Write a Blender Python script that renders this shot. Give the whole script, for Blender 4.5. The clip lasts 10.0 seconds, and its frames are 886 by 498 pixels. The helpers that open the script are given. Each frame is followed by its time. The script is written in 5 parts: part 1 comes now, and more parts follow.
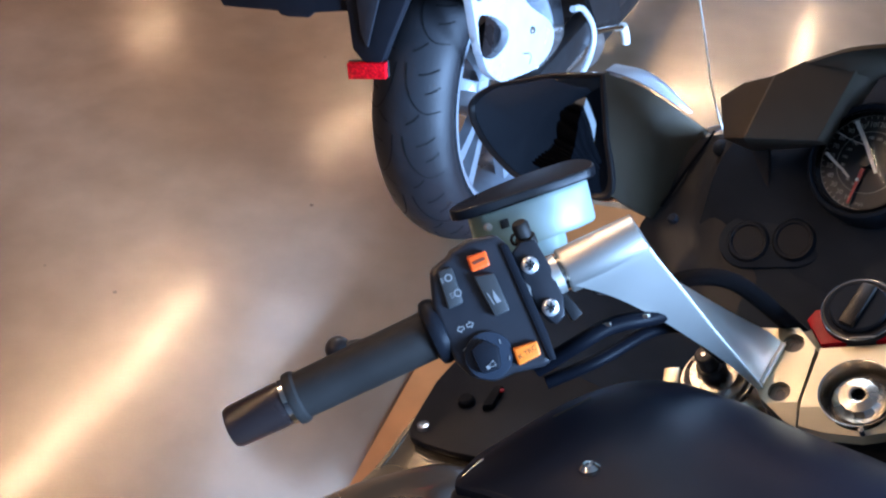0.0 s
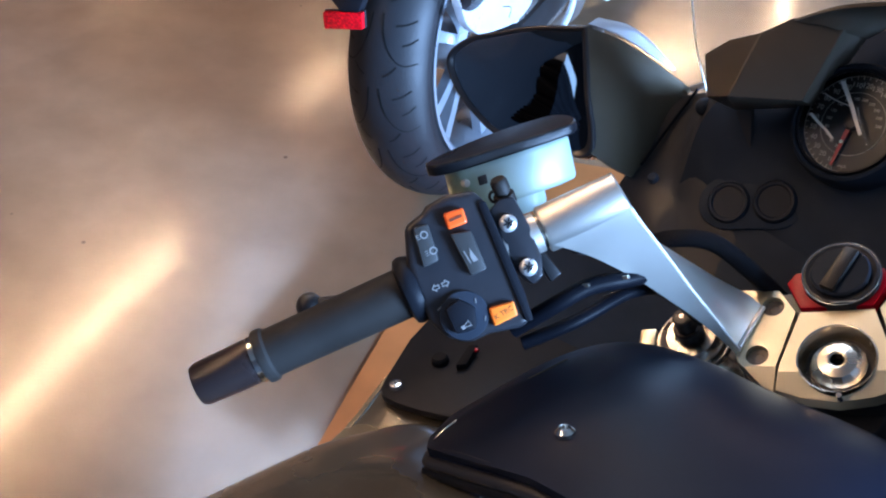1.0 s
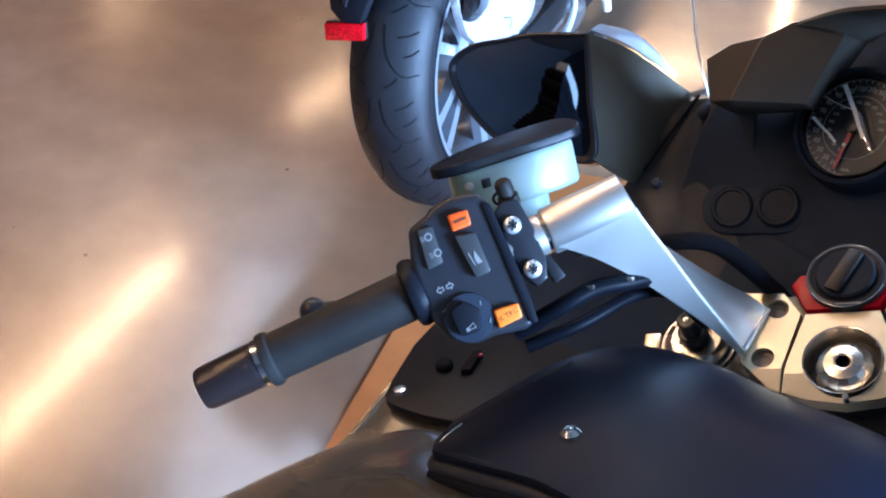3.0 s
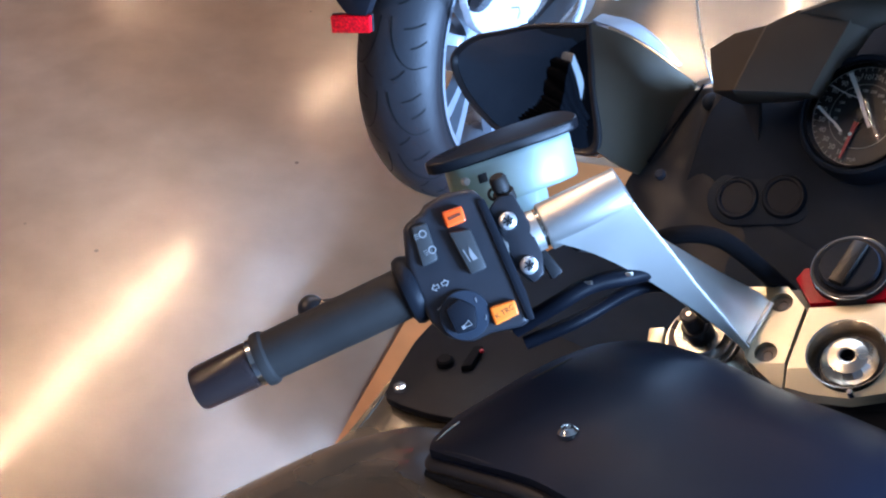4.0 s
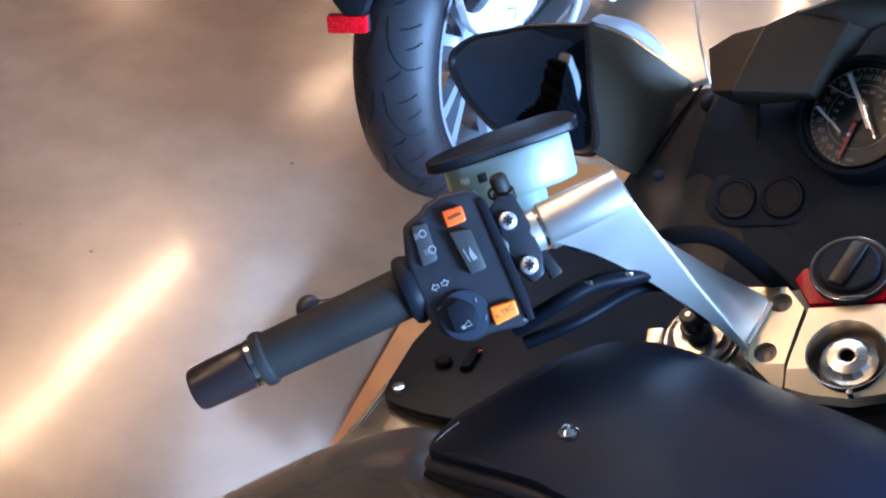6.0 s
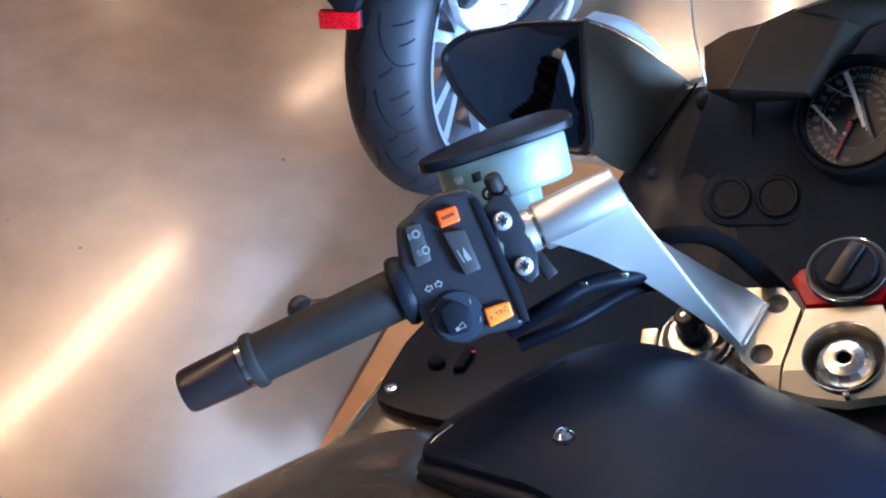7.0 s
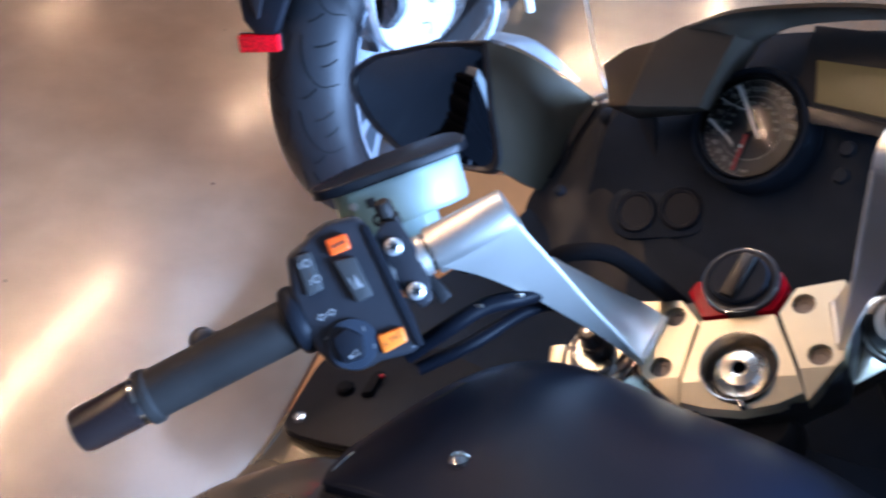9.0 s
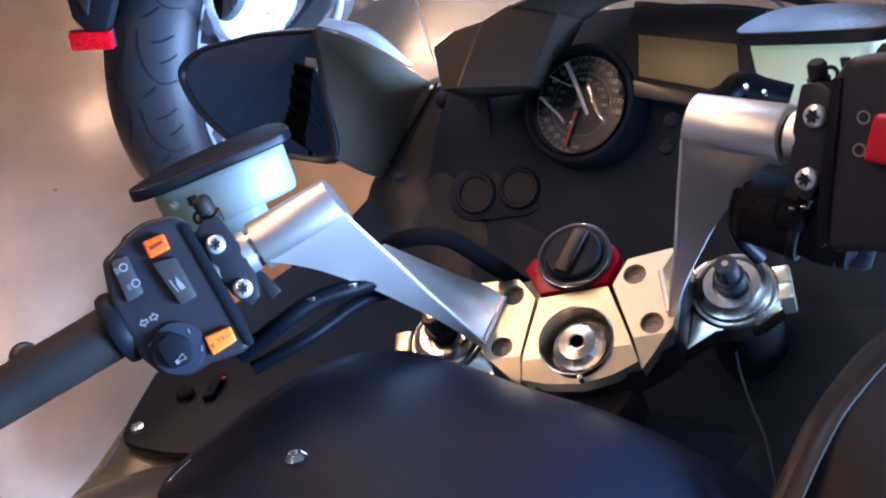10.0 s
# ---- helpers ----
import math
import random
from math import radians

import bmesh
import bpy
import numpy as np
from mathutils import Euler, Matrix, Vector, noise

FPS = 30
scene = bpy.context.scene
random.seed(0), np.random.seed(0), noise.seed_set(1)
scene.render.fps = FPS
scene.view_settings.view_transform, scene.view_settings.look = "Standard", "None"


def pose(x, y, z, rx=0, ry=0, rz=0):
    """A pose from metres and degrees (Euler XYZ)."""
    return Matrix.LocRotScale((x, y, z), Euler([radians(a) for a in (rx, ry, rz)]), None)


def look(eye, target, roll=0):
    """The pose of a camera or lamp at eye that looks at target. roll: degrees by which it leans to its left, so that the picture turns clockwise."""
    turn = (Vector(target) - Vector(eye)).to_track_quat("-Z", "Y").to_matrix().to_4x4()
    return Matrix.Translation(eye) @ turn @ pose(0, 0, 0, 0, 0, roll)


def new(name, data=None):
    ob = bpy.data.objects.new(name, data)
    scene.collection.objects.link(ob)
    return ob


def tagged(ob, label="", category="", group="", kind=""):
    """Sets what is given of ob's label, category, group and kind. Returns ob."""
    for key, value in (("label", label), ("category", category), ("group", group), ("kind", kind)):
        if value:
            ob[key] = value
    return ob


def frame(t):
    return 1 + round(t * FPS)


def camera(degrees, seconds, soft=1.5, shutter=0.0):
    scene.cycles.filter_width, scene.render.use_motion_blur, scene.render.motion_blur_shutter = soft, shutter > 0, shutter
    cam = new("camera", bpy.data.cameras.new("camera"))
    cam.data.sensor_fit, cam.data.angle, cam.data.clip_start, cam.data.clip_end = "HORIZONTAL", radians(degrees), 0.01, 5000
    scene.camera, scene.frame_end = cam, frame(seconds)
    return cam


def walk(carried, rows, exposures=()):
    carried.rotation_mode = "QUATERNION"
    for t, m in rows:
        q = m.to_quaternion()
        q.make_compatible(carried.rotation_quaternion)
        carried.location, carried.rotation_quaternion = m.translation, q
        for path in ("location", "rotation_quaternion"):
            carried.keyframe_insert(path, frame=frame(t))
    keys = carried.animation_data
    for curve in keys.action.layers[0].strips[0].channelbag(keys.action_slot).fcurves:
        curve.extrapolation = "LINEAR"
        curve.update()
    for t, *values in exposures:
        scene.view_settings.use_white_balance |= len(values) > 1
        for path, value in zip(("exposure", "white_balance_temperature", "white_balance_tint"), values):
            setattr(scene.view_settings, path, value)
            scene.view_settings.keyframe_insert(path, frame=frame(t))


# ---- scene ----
cam = camera(47.6, 10.0, soft=2.1, shutter=0.5)
PATH = [
    (0, (0.054, 0.018, 1.438), (0.016, 1.49, 0.085), 4.7),
    (0.5, (0.053, 0.031, 1.429), (0.051, 1.461, 0.032), 6.1),
    (1, (0.053, 0.032, 1.426), (0.075, 1.447, 0.012), 7.3),
    (1.5, (0.052, 0.032, 1.425), (0.069, 1.447, 0.012), 6.5),
    (2, (0.049, 0.029, 1.425), (0.088, 1.452, 0.02), 7.5),
    (2.5, (0.046, 0.027, 1.423), (0.082, 1.46, 0.029), 7.6),
    (3.8, (0.064, 0.033, 1.418), (0.042, 1.467, 0.024), 5.3),
    (4, (0.064, 0.036, 1.419), (0.05, 1.455, 0.009), 5.4),
    (4.5, (0.064, 0.039, 1.42), (0.038, 1.449, 0.003), 5.2),
    (5, (0.063, 0.037, 1.418), (0.05, 1.457, 0.011), 5.5),
    (5.5, (0.062, 0.034, 1.418), (0.051, 1.456, 0.012), 5.5),
    (7, (0.059, 0.044, 1.413), (0.075, 1.46, 0.002), 6.4),
    (7.5, (0.059, 0.043, 1.414), (0.064, 1.458, 0.0), 6.0),
    (8, (0.059, 0.043, 1.415), (0.053, 1.465, 0.01), 5.8),
    (8.5, (0.069, 0.045, 1.419), (0.061, 1.474, 0.02), 5.5),
    (9, (0.091, 0.049, 1.421), (0.205, 1.49, 0.038), 7.0),
    (9.5, (0.116, 0.057, 1.418), (0.413, 1.476, 0.04), 9.3),
    (10, (0.117, 0.055, 1.416), (0.483, 1.465, 0.046), 10.2),
]
walk(cam, [(t, look(eye, target, roll)) for t, eye, target, roll in PATH],
     exposures=[(0, 1.9, 6900, 20), (2.5, 2.03, 6840, 21), (4.5, 2.17, 6590, 21), (5.0, 2.27, 6540, 20), (5.5, 2.17, 6540, 20), (7.0, 2.1, 6500, 20), (8.5, 2.09, 6500, 20), (9.5, 2.11, 6700, 28), (10, 2.15, 6740, 30)])

# ---- light and room tone ----
world = bpy.data.worlds.new("room_air")
world.use_nodes = True
world.node_tree.nodes["Background"].inputs[0].default_value = (0.45, 0.6, 1.0, 1)
world.node_tree.nodes["Background"].inputs[1].default_value = 0.05
scene.world = world


def area(name, eye, target, sx, sy, watts, colour):
    d = bpy.data.lights.new(name, "AREA")
    d.shape, d.size, d.size_y, d.energy, d.color = "RECTANGLE", sx, sy, watts, colour
    ob = new(name, d)
    ob.matrix_world = look(eye, target)
    return ob


# daylight of the shop windows in the east and north walls and of a rooflight, set in their openings
area("window_daylight", (3.98, -1.65, 1.75), (0.0, -1.65, 1.75), 2.1, 2.6, 800, (0.28, 0.56, 1.0))
area("window_daylight", (2.85, 10.05, 1.25), (2.85, 0.0, 1.25), 1.9, 1.6, 25, (0.28, 0.56, 1.0))
area("rooflight_daylight", (-0.55, 3.85, 3.66), (-0.55, 3.85, 0.0), 1.5, 2.1, 24, (0.60, 0.78, 1.0))


# ---- materials ----
def mat(name, colour, rough=0.5, metal=0.0, vary=0.12, scale=40.0, bump=0.0, bscale=300.0, rvary=0.1, coat=0.0, spec=0.5):
    m = bpy.data.materials.new(name)
    m.use_nodes = True
    nt = m.node_tree
    b = nt.nodes["Principled BSDF"]
    b.inputs["Roughness"].default_value = rough
    b.inputs["Metallic"].default_value = metal
    b.inputs["Coat Weight"].default_value = coat
    b.inputs["Coat Roughness"].default_value = 0.06
    b.inputs["Specular IOR Level"].default_value = spec
    tc = nt.nodes.new("ShaderNodeTexCoord")
    n1 = nt.nodes.new("ShaderNodeTexNoise")
    n1.inputs["Scale"].default_value, n1.inputs["Detail"].default_value = scale, 6
    nt.links.new(tc.outputs["Object"], n1.inputs["Vector"])
    r1 = nt.nodes.new("ShaderNodeMapRange")
    r1.inputs["From Min"].default_value, r1.inputs["From Max"].default_value = 0.3, 0.7
    r1.inputs["To Min"].default_value, r1.inputs["To Max"].default_value = 1 - vary, 1 + vary
    nt.links.new(n1.outputs["Fac"], r1.inputs["Value"])
    mx = nt.nodes.new("ShaderNodeVectorMath")
    mx.operation = "SCALE"
    mx.inputs[0].default_value = colour
    nt.links.new(r1.outputs["Result"], mx.inputs["Scale"])
    nt.links.new(mx.outputs["Vector"], b.inputs["Base Color"])
    r2 = nt.nodes.new("ShaderNodeMapRange")
    r2.inputs["From Min"].default_value, r2.inputs["From Max"].default_value = 0.3, 0.7
    r2.inputs["To Min"].default_value, r2.inputs["To Max"].default_value = max(0.02, rough * (1 - rvary * 2)), min(1, rough * (1 + rvary * 2))
    n2 = nt.nodes.new("ShaderNodeTexNoise")
    n2.inputs["Scale"].default_value, n2.inputs["Detail"].default_value = scale * 0.35, 5
    nt.links.new(tc.outputs["Object"], n2.inputs["Vector"])
    nt.links.new(n2.outputs["Fac"], r2.inputs["Value"])
    nt.links.new(r2.outputs["Result"], b.inputs["Roughness"])
    if bump:
        n3 = nt.nodes.new("ShaderNodeTexNoise")
        n3.inputs["Scale"].default_value, n3.inputs["Detail"].default_value = bscale, 3
        nt.links.new(tc.outputs["Object"], n3.inputs["Vector"])
        bp = nt.nodes.new("ShaderNodeBump")
        bp.inputs["Strength"].default_value, bp.inputs["Distance"].default_value = bump, 0.001
        nt.links.new(n3.outputs["Fac"], bp.inputs["Height"])
        nt.links.new(bp.outputs["Normal"], b.inputs["Normal"])
    return m


def glowing(name, colour, strength):
    m = bpy.data.materials.new(name)
    m.use_nodes = True
    b = m.node_tree.nodes["Principled BSDF"]
    b.inputs["Base Color"].default_value = (*colour, 1)
    b.inputs["Emission Color"].default_value = (*colour, 1)
    b.inputs["Emission Strength"].default_value = strength
    return m


BLACK = mat("black_textured_plastic", (0.018, 0.0188, 0.0225), 0.36, spec=0.3, bump=0.05, bscale=2600, scale=60)
MATTE = mat("matte_black_plastic", (0.009, 0.0105, 0.014), 0.42, spec=0.07, bump=0.05, bscale=2400, scale=30)
HOUSE = mat("satin_black_moulding", (0.068, 0.056, 0.043), 0.42, spec=0.07, bump=0.03, bscale=1500, scale=12, rvary=0.15)
# base colour lightened and warmed in place of lamp reflections on the mirror stalk
STALK = mat("lightened_black_plastic", (0.092, 0.074, 0.051), 0.45, spec=0.07, bump=0.03, bscale=1500, scale=12, rvary=0.15)
INNER = mat("matte_charcoal_moulding", (0.034, 0.034, 0.036), 0.36, spec=0.1, bump=0.04, bscale=1500, scale=14)
DEEP = mat("deep_black_plastic", (0.023, 0.030, 0.041), 0.45, spec=0.02, bump=0.05, bscale=1800, scale=30)
RIB = mat("dull_black_rubber", (0.011, 0.0115, 0.0135), 0.6, spec=0.01, bump=0.1, bscale=400, scale=20)
HOSE = mat("black_hose_rubber", (0.004, 0.005, 0.008), 0.42, spec=0.06, scale=40)
YOKE = mat("polished_yoke_metal", (0.5, 0.44, 0.36), 0.13, metal=1.0, vary=0.06, scale=30)
KNOB = mat("worn_black_knob", (0.015, 0.013, 0.0115), 0.35, spec=0.2, scale=60)
CAPB = mat("black_cap_plastic", (0.011, 0.012, 0.015), 0.32, spec=0.2, bump=0.08, bscale=900, scale=40)
GLOSSB = mat("satin_black_panel", (0.015, 0.019, 0.026), 0.32, spec=0.06, scale=9, rvary=0.15, bump=0.04, bscale=1500)
VINYL = mat("dull_black_vinyl", (0.0085, 0.0130, 0.025), 0.42, spec=0.09, scale=9, rvary=0.1, bump=0.06, bscale=1100)
ROCKER = mat("grey_switch_plastic", (0.03, 0.031, 0.031), 0.45, vary=0.1, bump=0.05, bscale=2600)
RUBBER = mat("grip_rubber", (0.018, 0.0155, 0.0138), 0.6, bump=0.12, bscale=2200, scale=50, spec=0.2)
TYRE = mat("tyre_rubber", (0.012, 0.0125, 0.015), 0.5, bump=0.2, bscale=260, scale=14, vary=0.2, spec=0.4)
ALU = mat("brushed_cast_aluminium", (0.8, 0.78, 0.72), 0.41, metal=0.94, bump=0.1, bscale=1500, scale=20, vary=0.05, rvary=0.02)
PLATE = mat("machined_aluminium_plate", (0.70, 0.625, 0.45), 0.34, metal=0.95, bump=0.03, bscale=900, scale=30, vary=0.05, rvary=0.02)
CHROME = mat("polished_steel", (0.66, 0.65, 0.62), 0.14, metal=1.0, vary=0.05, scale=60)
STEEL = mat("machined_steel", (0.56, 0.53, 0.47), 0.26, metal=1.0, vary=0.08, scale=80)
BRIGHT = mat("bright_zinc_bolt", (0.86, 0.86, 0.84), 0.3, metal=0.8, vary=0.1, scale=300)
OXIDE = mat("dull_oxide_steel", (0.16, 0.13, 0.105), 0.45, metal=0.7, vary=0.12, scale=150)
ZINC = mat("zinc_plated_steel", (0.8, 0.8, 0.78), 0.16, metal=0.95, vary=0.1, scale=200)
DARKMETAL = mat("dark_anodised_metal", (0.03, 0.03, 0.032), 0.35, metal=0.6)
BAREND = mat("brown_black_lacquer", (0.020, 0.013, 0.0125), 0.3, spec=0.3, vary=0.1, scale=60)
RED = mat("red_anodised_bezel", (0.36, 0.004, 0.012), 0.22, metal=0.0, spec=0.1, vary=0.06)
REDLENS = mat("red_reflector", (0.8, 0.004, 0.012), 0.22, vary=0.45, scale=220, bump=0.7, bscale=260)
REDKNOB = mat("red_switch", (0.5, 0.006, 0.02), 0.35, vary=0.06)
ORANGE = mat("orange_button_plastic", (0.9, 0.095, 0.008), 0.4, vary=0.08, scale=80)
# lighter orange than ORANGE, for the traction button
AMBER = mat("light_orange_button_plastic", (0.95, 0.2, 0.02), 0.38, vary=0.12, scale=80)
SILVER = mat("silver_paint", (0.62, 0.66, 0.7), 0.25, metal=0.35, coat=0.6, scale=25, vary=0.06)
RIMPAINT = mat("grey_silver_wheel_paint", (0.27, 0.3, 0.34), 0.3, metal=0.45, coat=0.3, scale=25, vary=0.08)
BRONZE = mat("grey_bronze_metallic_paint", (0.16, 0.142, 0.108), 0.27, metal=0.6, coat=0.9, scale=12, vary=0.08)
SATINB = mat("satin_bronze_paint", (0.036, 0.026, 0.021), 0.5, spec=0.12, vary=0.1, scale=14)
PRINT = mat("white_print", (0.2, 0.2, 0.195), 0.5, vary=0.05)
DARKPRINT = mat("dark_print", (0.16, 0.03, 0.01), 0.5, vary=0.05)
DIAL = mat("dial_black", (0.005, 0.0052, 0.0055), 0.45, vary=0.08)
DIALRING = mat("dial_ring_grey", (0.017, 0.0155, 0.014), 0.4, vary=0.08)
DIALPRINT = mat("dial_white_print", (0.5, 0.49, 0.46), 0.5, vary=0.05)
LCD = mat("amber_display", (0.25, 0.195, 0.075), 0.4, vary=0.06, scale=15)
BROWN = mat("brown_floor_paint", (0.36, 0.108, 0.030), 0.6, spec=0.2, vary=0.1, scale=14)
WALLP = mat("brown_wall_paint", (0.12, 0.075, 0.05), 0.8, vary=0.08, scale=3, bump=0.1)
PARTITION = mat("dark_brown_paint", (0.045, 0.022, 0.016), 0.6, vary=0.1, scale=3)
CEIL = mat("ceiling_paint", (0.07, 0.06, 0.052), 0.9, vary=0.06, scale=3)
FITTING = mat("white_enamel", (0.7, 0.68, 0.62), 0.4)
TUBE = glowing("fluorescent_tube", (1.0, 0.69, 0.42), 200)
DARKWALL = mat("dark_wall", (0.015, 0.017, 0.021), 0.6)


def translucent(name, colour, fluid):
    """Translucent plastic; blends to a second, yellower colour towards the tub's low left end."""
    m = bpy.data.materials.new(name)
    m.use_nodes = True
    nt = m.node_tree
    b = nt.nodes["Principled BSDF"]
    tc, n, add, sep, tint_blend, mixc, r = [nt.nodes.new("ShaderNode" + k) for k in ("TexCoord", "TexNoise", "Math", "SeparateXYZ", "MapRange", "MixRGB", "ValToRGB")]
    n.inputs["Scale"].default_value = 30
    nt.links.new(tc.outputs["Object"], n.inputs["Vector"])
    r.color_ramp.elements[0].color = (*[c * 0.9 for c in colour], 1)
    r.color_ramp.elements[1].color = (*colour, 1)
    nt.links.new(n.outputs["Fac"], r.inputs[0])
    nt.links.new(tc.outputs["Generated"], sep.inputs[0])
    add.operation = "ADD"
    nt.links.new(sep.outputs["X"], add.inputs[0])
    nt.links.new(sep.outputs["Z"], add.inputs[1])
    tint_blend.inputs["From Min"].default_value, tint_blend.inputs["From Max"].default_value = 0.5, 1.3
    tint_blend.inputs["To Min"].default_value, tint_blend.inputs["To Max"].default_value = 1.0, 0.0
    nt.links.new(add.outputs[0], tint_blend.inputs["Value"])
    nt.links.new(tint_blend.outputs["Result"], mixc.inputs[0])
    nt.links.new(r.outputs[0], mixc.inputs[1])
    # fluid is just the second, yellower colour
    mixc.inputs[2].default_value = (*fluid, 1)
    nt.links.new(mixc.outputs[0], b.inputs["Base Color"])
    b.inputs["Roughness"].default_value = 0.3
    tr = nt.nodes.new("ShaderNodeBsdfTranslucent")
    nt.links.new(mixc.outputs[0], tr.inputs["Color"])
    mix = nt.nodes.new("ShaderNodeMixShader")
    mix.inputs[0].default_value = 0.35
    nt.links.new(b.outputs[0], mix.inputs[1])
    nt.links.new(tr.outputs[0], mix.inputs[2])
    nt.links.new(mix.outputs[0], nt.nodes["Material Output"].inputs[0])
    return m


RESER = translucent("translucent_white_plastic", (0.62, 0.78, 0.74), (0.36, 0.38, 0.2))
RESER2 = translucent("translucent_yellowed_plastic", (0.90, 0.90, 0.70), (0.80, 0.80, 0.52))


def clear(name):
    m = bpy.data.materials.new(name)
    m.use_nodes = True
    nt = m.node_tree
    tr, gl, mx, lw = [nt.nodes.new("ShaderNode" + k) for k in ("BsdfTransparent", "BsdfGlossy", "MixShader", "Fresnel")]
    tr.inputs[0].default_value = (0.96, 0.97, 0.97, 1)
    gl.inputs["Roughness"].default_value = 0.02
    lw.inputs["IOR"].default_value = 1.3
    nt.links.new(lw.outputs[0], mx.inputs[0])
    nt.links.new(tr.outputs[0], mx.inputs[1])
    nt.links.new(gl.outputs[0], mx.inputs[2])
    nt.links.new(mx.outputs[0], nt.nodes["Material Output"].inputs[0])
    return m


CLEAR = clear("clear_acrylic")
MIRROR = mat("mirror_glass", (0.12, 0.135, 0.155), 0.02, metal=1.0, vary=0.02)


def concrete():
    m = bpy.data.materials.new("polished_concrete")
    m.use_nodes = True
    nt = m.node_tree
    b = nt.nodes["Principled BSDF"]
    tc = nt.nodes.new("ShaderNodeTexCoord")
    big, mid, fine = [nt.nodes.new("ShaderNodeTexNoise") for _ in range(3)]
    for n, s, d in ((big, 1.6, 5), (mid, 9.0, 8), (fine, 160.0, 4)):
        n.inputs["Scale"].default_value, n.inputs["Detail"].default_value = s, d
        nt.links.new(tc.outputs["Object"], n.inputs["Vector"])
    ramp = nt.nodes.new("ShaderNodeValToRGB")
    ramp.color_ramp.elements[0].position, ramp.color_ramp.elements[0].color = 0.36, (0.158, 0.086, 0.047, 1)
    ramp.color_ramp.elements[1].position, ramp.color_ramp.elements[1].color = 0.64, (0.190, 0.118, 0.074, 1)
    nt.links.new(big.outputs["Fac"], ramp.inputs[0])
    ramp2 = nt.nodes.new("ShaderNodeValToRGB")
    ramp2.color_ramp.elements[0].position, ramp2.color_ramp.elements[0].color = 0.3, (0.86, 0.85, 0.84, 1)
    ramp2.color_ramp.elements[1].position, ramp2.color_ramp.elements[1].color = 0.7, (1.07, 1.07, 1.08, 1)
    nt.links.new(mid.outputs["Fac"], ramp2.inputs[0])
    mul = nt.nodes.new("ShaderNodeMixRGB")
    mul.blend_type = "MULTIPLY"
    mul.inputs[0].default_value = 1
    nt.links.new(ramp.outputs[0], mul.inputs[1])
    nt.links.new(ramp2.outputs[0], mul.inputs[2])
    nt.links.new(mul.outputs[0], b.inputs["Base Color"])
    spot = nt.nodes.new("ShaderNodeTexVoronoi")
    spot.inputs["Scale"].default_value, spot.inputs["Randomness"].default_value = 5.5, 1.0
    nt.links.new(tc.outputs["Object"], spot.inputs["Vector"])
    dot = nt.nodes.new("ShaderNodeMapRange")
    dot.inputs["From Min"].default_value, dot.inputs["From Max"].default_value = 0.018, 0.03
    dot.inputs["To Min"].default_value, dot.inputs["To Max"].default_value = 0.45, 1.0
    nt.links.new(spot.outputs["Distance"], dot.inputs["Value"])
    mul2 = nt.nodes.new("ShaderNodeMixRGB")
    mul2.blend_type = "MULTIPLY"
    mul2.inputs[0].default_value = 1
    nt.links.new(mul.outputs[0], mul2.inputs[1])
    nt.links.new(dot.outputs["Result"], mul2.inputs[2])
    nt.links.new(mul2.outputs[0], b.inputs["Base Color"])
    rr = nt.nodes.new("ShaderNodeMapRange")
    rr.inputs["To Min"].default_value, rr.inputs["To Max"].default_value = 0.085, 0.135
    nt.links.new(mid.outputs["Fac"], rr.inputs["Value"])
    nt.links.new(rr.outputs["Result"], b.inputs["Coat Roughness"])
    b.inputs["Coat Weight"].default_value = 0.43
    b.inputs["Roughness"].default_value = 0.27
    b.inputs["Specular IOR Level"].default_value = 0.84
    bp = nt.nodes.new("ShaderNodeBump")
    bp.inputs["Strength"].default_value, bp.inputs["Distance"].default_value = 0.08, 0.002
    nt.links.new(fine.outputs["Fac"], bp.inputs["Height"])
    nt.links.new(bp.outputs["Normal"], b.inputs["Normal"])
    return m


CONCRETE = concrete()


# ---- mesh helpers ----
def part(name, bm, material, parent=None, label="", g=None, sharp=38):
    if g is not None:
        bm.transform(g)
    bmesh.ops.recalc_face_normals(bm, faces=bm.faces)
    me = bpy.data.meshes.new(name)
    bm.to_mesh(me)
    bm.free()
    me.shade_smooth()
    me.set_sharp_from_angle(angle=radians(sharp))
    me.materials.append(material)
    ob = new(name, me)
    if parent is not None:
        ob.parent = parent
    if label:
        ob["label"] = label
    return ob


def thing(name, label, category, group=""):
    return tagged(new(name), label, category, group)


def basis(o, x, y, z):
    return Matrix(((x[0], y[0], z[0], o[0]), (x[1], y[1], z[1], o[1]), (x[2], y[2], z[2], o[2]), (0, 0, 0, 1)))


def aim(o, z, x=(1, 0, 0)):
    """Axes at o whose z points along z."""
    z = Vector(z).normalized()
    x = Vector(x)
    x = (x - z * x.dot(z)).normalized()
    return basis(o, x, z.cross(x), z)


